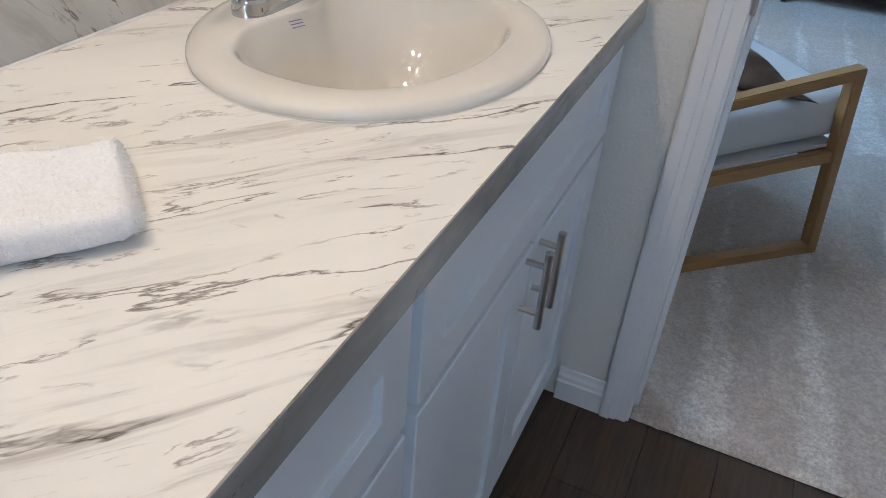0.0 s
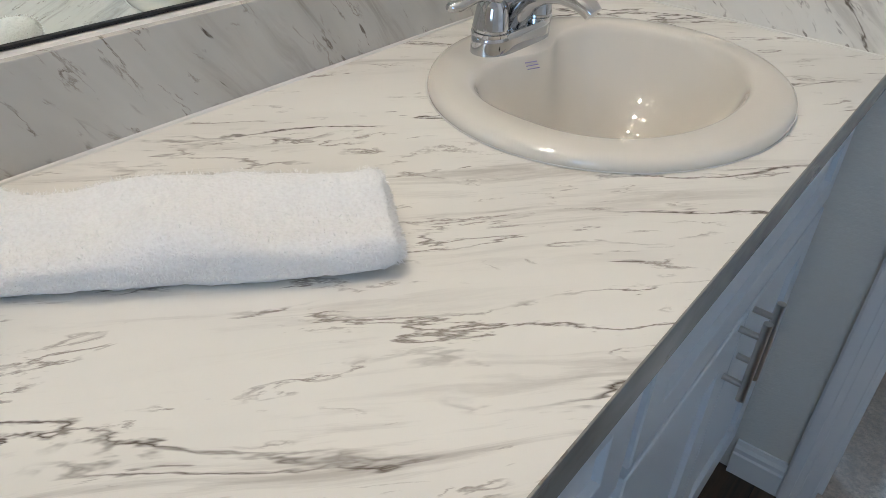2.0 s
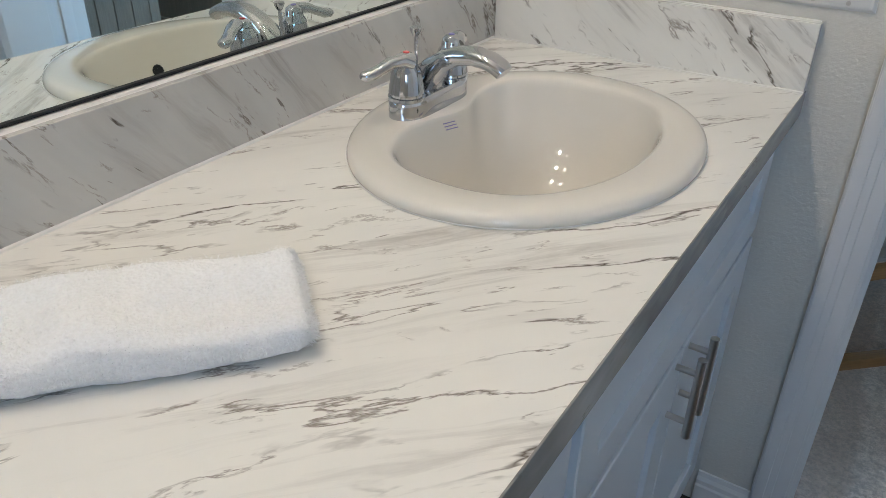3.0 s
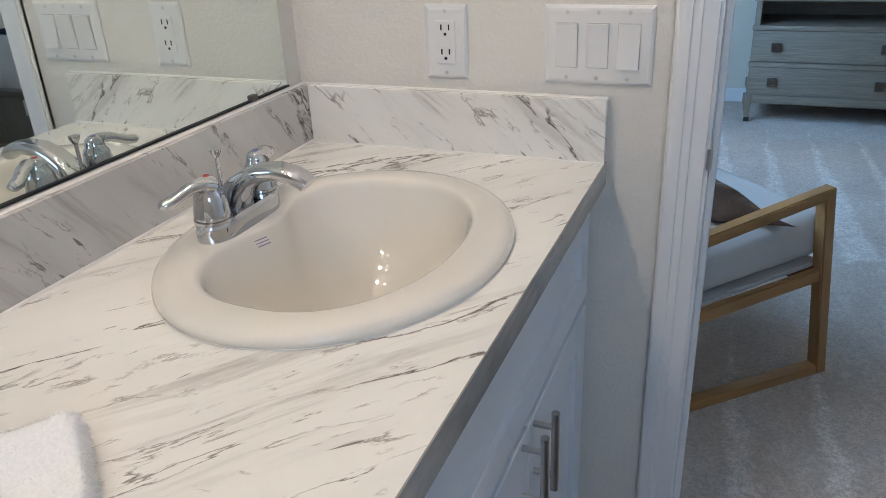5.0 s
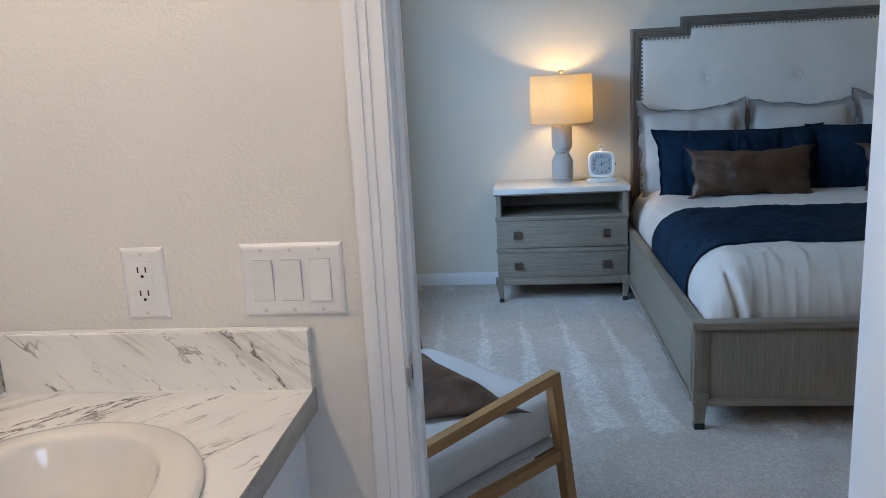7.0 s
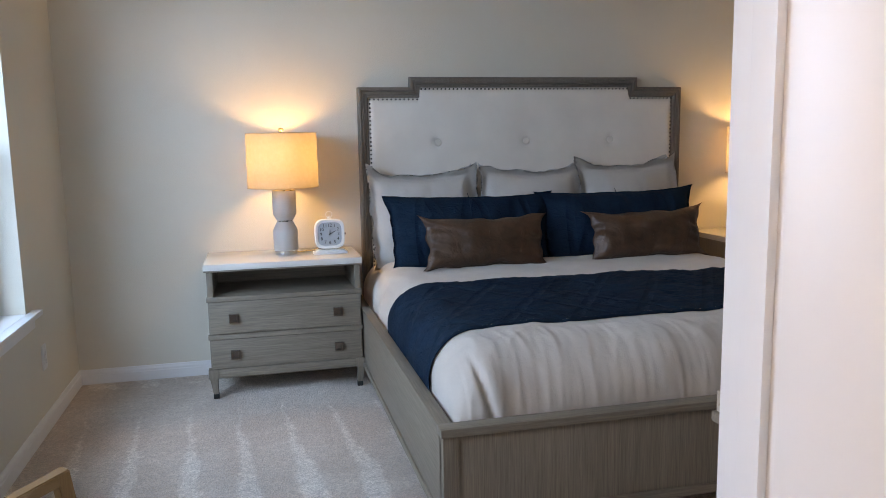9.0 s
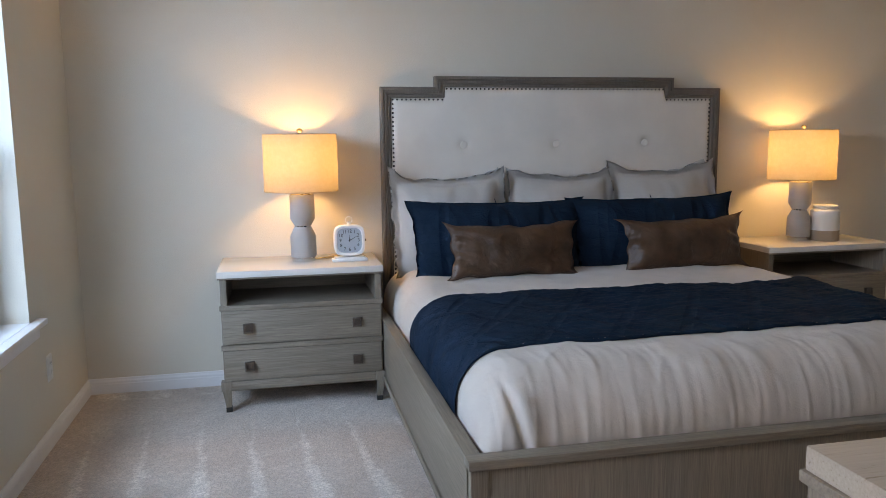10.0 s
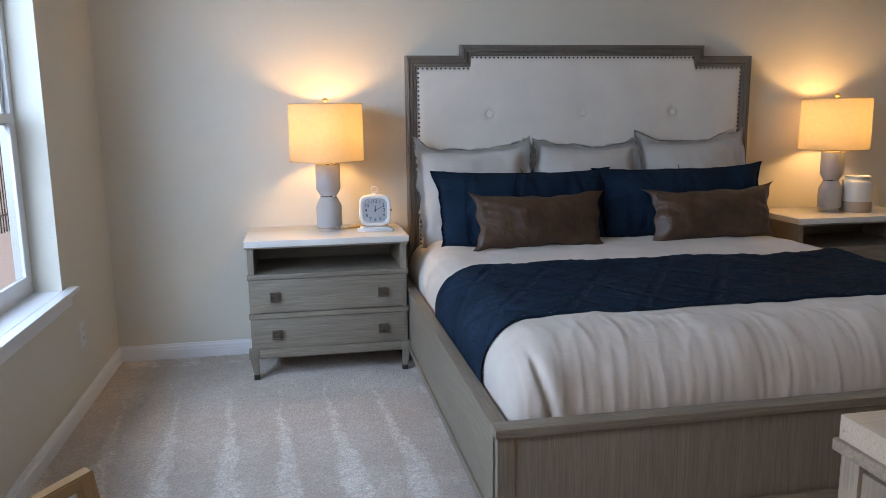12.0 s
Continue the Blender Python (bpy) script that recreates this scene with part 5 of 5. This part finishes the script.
def table_lamp(x, y, watts):
    ob = thing("table_lamp", (x, y, NST), 0, "lit table lamp with cream drum shade and stacked grey base", "table lamp", "table lamps")
    r = 0.065
    part("base_ring", lathe([(0.0, 0.0), (r - 0.006, 0.0), (r - 0.005, 0.003), (r - 0.005, 0.024), (0.0, 0.026)], 40), CHROME, ob, "polished metal base ring", True)
    part("lower_body", lathe([(0.0, 0.024), (r, 0.024), (r + 0.001, 0.028), (r + 0.001, 0.130), (r - 0.004, 0.142), (0.044, 0.176), (0.042, 0.180), (0.0, 0.180)], 40), CONCRETE, ob, smooth=True)
    part("waist_ring", lathe([(0.0, 0.179), (0.041, 0.179), (0.0415, 0.186), (0.0, 0.187)], 40), CHROME, ob, "", True)
    part("upper_body", lathe([(0.0, 0.186), (0.043, 0.186), (r - 0.006, 0.212), (r - 0.002, 0.220), (r - 0.002, 0.340), (r - 0.005, 0.345), (0.0, 0.346)], 40), CONCRETE, ob, smooth=True)
    part("cap_ring", lathe([(0.0, 0.345), (r - 0.006, 0.345), (r - 0.006, 0.350), (0.0, 0.352)], 40), BRASS, ob, "", True)
    part("stem", rod((0, 0, 0.350), (0, 0, 0.652), 0.007, seg=12), BRASS, ob, "", True)
    part("harp", tube([(0.0, -0.012, 0.44), (0.0, -0.06, 0.52), (0.0, -0.05, 0.62), (0.0, 0.0, 0.650), (0.0, 0.05, 0.62), (0.0, 0.06, 0.52), (0.0, 0.012, 0.44)], [0.002] * 7, 8), BRASS, ob)
    part("finial", lathe([(0.0, 0.650), (0.008, 0.652), (0.006, 0.658), (0.014, 0.664), (0.015, 0.672), (0.008, 0.680), (0.0, 0.682)], 20), BRASS, ob, "brass ball finial", True)
    shade = part("shade", lathe([(0.188, 0.364), (0.186, 0.651)], 64), SHADE, ob, "glowing cream fabric drum shade", "all")
    bm = shade.data
    own = bmesh.new()
    own.from_mesh(bm)
    bmesh.ops.delete(own, geom=[f for f in own.faces if len(f.verts) > 4], context="FACES")
    own.to_mesh(bm)
    own.free()
    for rr, z in ((0.188, 0.364), (0.186, 0.651)):
        part("shade_trim", tube([(rr * math.cos(a), rr * math.sin(a), z) for a in (2 * math.pi * k / 64 for k in range(65))], [0.0022] * 65, 6), SHADE, shade)
    for a in (0, 120, 240):
        part("spider_arm", rod((0, 0, 0.648), (0.186 * math.cos(radians(a)), 0.186 * math.sin(radians(a)), 0.648), 0.002, seg=8), BRASS, shade)
    lamp("table_lamp_bulb", "POINT", Matrix.Translation((x, y, NST + 0.530)), watts, GLOW, radius=0.055)
    return ob


table_lamp(1.114, 3.680, 6.4)
table_lamp(4.030, 3.680, 6.4)
cord = thing("lamp_cord", (1.20, 3.80, NST), 0, "thin lamp cord lying on the nightstand", "cord")
part("cable", tube([(-0.06, -0.09, 0.003), (0.0, -0.07, 0.003), (0.06, -0.04, 0.003), (0.09, 0.0, 0.003), (0.10, 0.04, 0.004), (0.11, 0.075, 0.003)], [0.0025] * 6, 8), BRASS, cord)


def clock():
    ob = thing("desk_clock", (1.345, 3.615, NST), 2, "white enamel desk clock with a grey square dial on the nightstand", "clock")
    part("stand", box(-0.090, 0.090, -0.032, 0.036, 0.0, 0.014, 0.003), CLOCKWHITE, ob, smooth=True)
    part("stand_step", box(-0.076, 0.076, -0.024, 0.030, 0.014, 0.022, 0.003), CLOCKWHITE, ob, smooth=True)

    def squircle(h, n=48, y=0.0, p=4.0, cz=0.108):
        out = []
        for k in range(n):
            a = 2 * math.pi * k / n
            c, s = math.cos(a), math.sin(a)
            r = h / (abs(c) ** p + abs(s) ** p) ** (1 / p)
            out.append((r * c, y, cz + r * s))
        return out

    def shell(loops, name, material, parent, label=""):
        bm = bmesh.new()
        made = [[bm.verts.new(v) for v in loop] for loop in loops]
        for a, b in zip(made, made[1:]):
            for k in range(len(a)):
                bm.faces.new((a[k], a[(k + 1) % len(a)], b[(k + 1) % len(a)], b[k]))
        bm.faces.new(made[0])
        bm.faces.new(made[-1])
        return part(name, bm, material, parent, label, True)

    shell([squircle(0.070, y=0.03), squircle(0.079, y=0.022), squircle(0.080, y=-0.014), squircle(0.077, y=-0.022), squircle(0.066, y=-0.022), squircle(0.063, y=-0.016)], "case", CLOCKWHITE, ob)
    dial = shell([squircle(0.0635, y=-0.0150), squircle(0.063, y=-0.0166)], "dial", FACE, ob, "pale blue-grey dial")
    for h in range(1, 13):
        a = radians(90 - 30 * h)
        c, s = math.cos(a), math.sin(a)
        r = 0.047 / max(abs(c), abs(s)) ** 0.55
        bm = letters(str(h), 0.0245)
        bmesh.ops.translate(bm, verts=bm.verts, vec=(r * c, -0.0175, 0.108 + r * s))
        part("numeral", bm, RUBBER, dial, "black numeral %d" % h)
    for deg, long, wide in ((3, 0.026, 0.0026), (62, 0.040, 0.0020)):
        a = radians(90 - deg)
        part("pointer", tube([(-0.006 * math.cos(a), -0.0185, 0.108 - 0.006 * math.sin(a)), (long * math.cos(a), -0.0185, 0.108 + long * math.sin(a))], [wide, wide * 0.5], 6), RUBBER, dial, "black clock pointer")
    part("neck", lathe([(0.0, 0.186), (0.016, 0.186), (0.010, 0.192), (0.007, 0.199), (0.010, 0.203), (0.0, 0.206)], 20), CLOCKWHITE, ob, smooth=True)
    part("ring", tube([(0.017 * math.cos(a), 0, 0.212 + 0.017 * math.sin(a)) for a in (2 * math.pi * k / 24 for k in range(25))], [0.0026] * 25, 8), CLOCKWHITE, ob, smooth=True)
    part("winding_knob", rod((0.080, 0.004, 0.105), (0.088, 0.004, 0.105), 0.006, seg=14), BRONZE, ob, "", True)
    return ob


clock()


def jar():
    ob = thing("ceramic_jar", (4.175, 3.640, NST), 0, "white glazed ceramic jar with a bare tan foot on the nightstand", "jar")
    part("foot", lathe([(0.0, 0.0), (0.080, 0.0), (0.083, 0.004), (0.083, 0.062), (0.0, 0.064)], 40), JARTAN, ob, "bare tan clay foot", True)
    prof = [(0.0, 0.062), (0.0838, 0.062)]
    for k in range(9):
        z = 0.066 + k * 0.012
        prof += [(0.0842 - 0.0002 * k, z), (0.0828 - 0.0002 * k, z + 0.006)]
    prof += [(0.080, 0.178), (0.066, 0.188), (0.062, 0.192), (0.068, 0.196), (0.069, 0.206), (0.064, 0.208), (0.058, 0.204), (0.056, 0.16), (0.0, 0.158)]
    part("body", lathe(prof, 40), JARWHITE, ob, "white ribbed glazed body", True)


jar()


def dresser():
    x0, x1, y0, y1, top = 1.788, 3.12, WT + 0.016, 0.630, 0.862
    ob = thing("dresser", (x0, y0, 0), 0, "grey-washed wooden dresser with a lighter washed top against the wall", "dresser")
    w, d = x1 - x0, y1 - y0
    part("tabletop", box(-0.016, w + 0.016, 0, d + 0.020, top - 0.040, top, 0.004), PALETOP, ob, "pale washed wooden tabletop", True)
    part("top_moulding", box(-0.022, w + 0.022, 0, d + 0.026, top - 0.060, top - 0.040, 0.004), GREYWOOD, ob, smooth=True)
    part("body", box(0.002, w - 0.014, 0.004, d - 0.014, 0.13, top - 0.060), GREYWOOD_UP, ob)
    for x in (-0.014, w - 0.026):
        for y in (0.0, d - 0.026):
            part("corner_post", box(x, x + 0.04, y, y + 0.04, 0.12, top - 0.060, 0.003), GREYWOOD_UP, ob, smooth=True)
            leg = part("leg", tapered(x + 0.02, y + 0.02, CY + 0.02, 0.12, 0.028, 0.042), GREYWOOD_UP, ob, smooth=True)
            part("foot_cap", box(x + 0.005, x + 0.035, y + 0.005, y + 0.035, CY - 0.002, CY + 0.022, 0.001), RUBBER, leg, "dark metal foot cap")
    slat = None
    for k in range(6):
        y = 0.040 + k * (d - 0.064) / 6
        m = Matrix.Translation((-0.008, y, 0.15))
        if slat is None:
            slat = part("side_plank", box(0, 0.012, 0.002, (d - 0.064) / 6 - 0.002, 0, top - 0.225, 0.002), GREYWOOD_UP, ob, m=m)
        else:
            share("side_plank", slat.data, ob, m)
    for r in range(3):
        for c in range(2):
            a, z = 0.05 + c * (w - 0.1) / 2, 0.16 + r * 0.225
            drawer = part("drawer", box(a + 0.004, a + (w - 0.1) / 2 - 0.004, d - 0.012, d + 0.006, z, z + 0.215, 0.002), GREYWOOD, ob, smooth=True)
            for f in (0.25, 0.75):
                x = a + f * (w - 0.1) / 2
                part("knob", box(x - 0.02, x + 0.02, d + 0.006, d + 0.02, z + 0.09, z + 0.13, 0.003), BRONZE, drawer, "square dark bronze knob", True)


dresser()


def armchair():
    """Local axes: x to the front of the seat, y to its left side."""
    ob = thing("armchair", (0.968, 0.832, 0.0), 0, "honey oak armchair with sloping arms and thick linen cushions", "armchair")
    ob.matrix_world = pose(0.968, 0.832, 0.0, 0, 0, math.degrees(math.atan2(0.68, 0.73)))
    W, t, z0, top = 0.70, 0.034, CY - 0.001, 0.574

    def beam(p, q, h, y0, y1):
        """A flat board from p to q (x, z: its upper edge), h deep."""
        bm = bmesh.new()
        d = Vector((q[0] - p[0], 0, q[1] - p[1])).normalized()
        n = Vector((d.z, 0, -d.x)) * h
        if n.z > 0 or (abs(n.z) < 1e-6 and n.x > 0):
            n = -n
        pts = [Vector((p[0], 0, p[1])), Vector((q[0], 0, q[1]))]
        quad = [pts[0], pts[1], pts[1] + n, pts[0] + n]
        a = [bm.verts.new(v + Vector((0, y0, 0))) for v in quad]
        b = [bm.verts.new(v + Vector((0, y1, 0))) for v in quad]
        for k in range(4):
            bm.faces.new((a[k], a[(k + 1) % 4], b[(k + 1) % 4], b[k]))
        bm.faces.new(a)
        bm.faces.new(b)
        bmesh.ops.bevel(bm, geom=bm.edges[:], offset=0.003, segments=2, affect="EDGES")
        return bm

    for y in (0.0, W - t):
        y1 = y + t
        part("arm", beam((-0.62, 0.478), (0.0, top), 0.030, y, y1), OAK, ob, smooth=True)
        # front post leans forward to the floor
        bm = bmesh.new()
        quad = [(0.0, top), (-0.032, top - 0.006), (0.047, z0), (0.082, z0)]
        a = [bm.verts.new((x, y - 0.001, z)) for x, z in quad]
        b = [bm.verts.new((x, y1 + 0.001, z)) for x, z in quad]
        for k in range(4):
            bm.faces.new((a[k], a[(k + 1) % 4], b[(k + 1) % 4], b[k]))
        bm.faces.new(a)
        bm.faces.new(b)
        bmesh.ops.bevel(bm, geom=bm.edges[:], offset=0.003, segments=2, affect="EDGES")
        part("front_post", bm, OAK_UP, ob, smooth=True)
        part("runner", box(-0.62, 0.045, y, y1, z0, z0 + 0.030, 0.003), OAK, ob, smooth=True)
        part("back_post", beam((-0.62, z0 + 0.03), (-0.78, 0.66), 0.040, y, y1), OAK_UP, ob, smooth=True)
        part("seat_rail", beam((-0.62, 0.285), (0.026, 0.346), 0.036, y + 0.006, y1 - 0.006), OAK, ob, smooth=True)
    part("front_rail", box(-0.010, 0.018, t, W - t, 0.285, 0.340, 0.003), OAK, ob, smooth=True)
    part("back_rail", box(-0.63, -0.60, t, W - t, 0.24, 0.29, 0.003), OAK, ob, smooth=True)
    part("top_rail", box(-0.80, -0.77, t, W - t, 0.60, 0.655, 0.003), OAK, ob, smooth=True)
    part("seat_deck", beam((-0.61, 0.292), (0.02, 0.357), 0.014, t, W - t), CHAIRLINEN, ob, "linen seat deck", True)
    seat = soft_box(0.66, W - 2 * t - 0.006, 0.126, 0.045, 26, 0.002, 5.0, 2.0, 0.012)
    part("seat_cushion", seat, CHAIRLINEN, ob, "thick pale linen seat cushion", "all", pose(-0.270, W / 2, 0.330, 0, -5.9, 0))
    back = soft_box(0.34, W - 2 * t - 0.02, 0.13, 0.05, 20, 0.002, 5.0, 6.0, 0.015)
    part("back_cushion", back, CHAIRLINEN, ob, "thick pale linen back cushion", "all", pose(-0.690, W / 2, 0.560, 0, 118, 0))
    return ob


chair = armchair()
cush = thing("chair_pillow", (0, 0, 0), 0, "brown leather lumbar pillow lying on the armchair seat", "pillow")
along = Vector((-0.06, 0.98, 0.13)).normalized()
across = Vector((-0.96, 0.05, -0.12))
across = (across - along * across.dot(along)).normalized()
turn = Matrix((along, across.cross(along), across)).transposed().to_4x4()
cush.matrix_world = chair.matrix_world @ Matrix.Translation(Vector((-0.100, 0.010, 0.482)) + along * 0.25) @ turn
bm = pillow(0.50, 0.24, 0.085, 44, 0.10, 12.0, 0.010, 0.0, 0.0, 0.0, 2.0, 0.012)
for v in bm.verts:
    v.co.x += 1.15 * v.co.z * (0.5 - v.co.x)   # slumped, one corner pushed forward
part("pillow_cover", bm, LEATHER, cush, smooth="all")

outlet((XW, 3.25, 0.352), 90, "white duplex outlet low on the wall beside the window")

# ---- floor planks ----
random.seed(4)
pw, pl = 0.148, 1.22
plank = None
for k in range(15):
    y = -0.9 * random.random()
    x = 0.004 + k * pw
    for j in range(-1, 3):
        a = -2.6 + y + j * pl
        b = a + pl - 0.0015
        a, b = max(a, -2.6), min(b, 0.006)
        if b - a < 0.05 or x + pw > 2.32:
            continue
        part("plank", box(x, min(x + pw - 0.0015, 2.3), a, b, -0.004, 0.0, 0.0012, seg=1), PLANK, bath_floor)
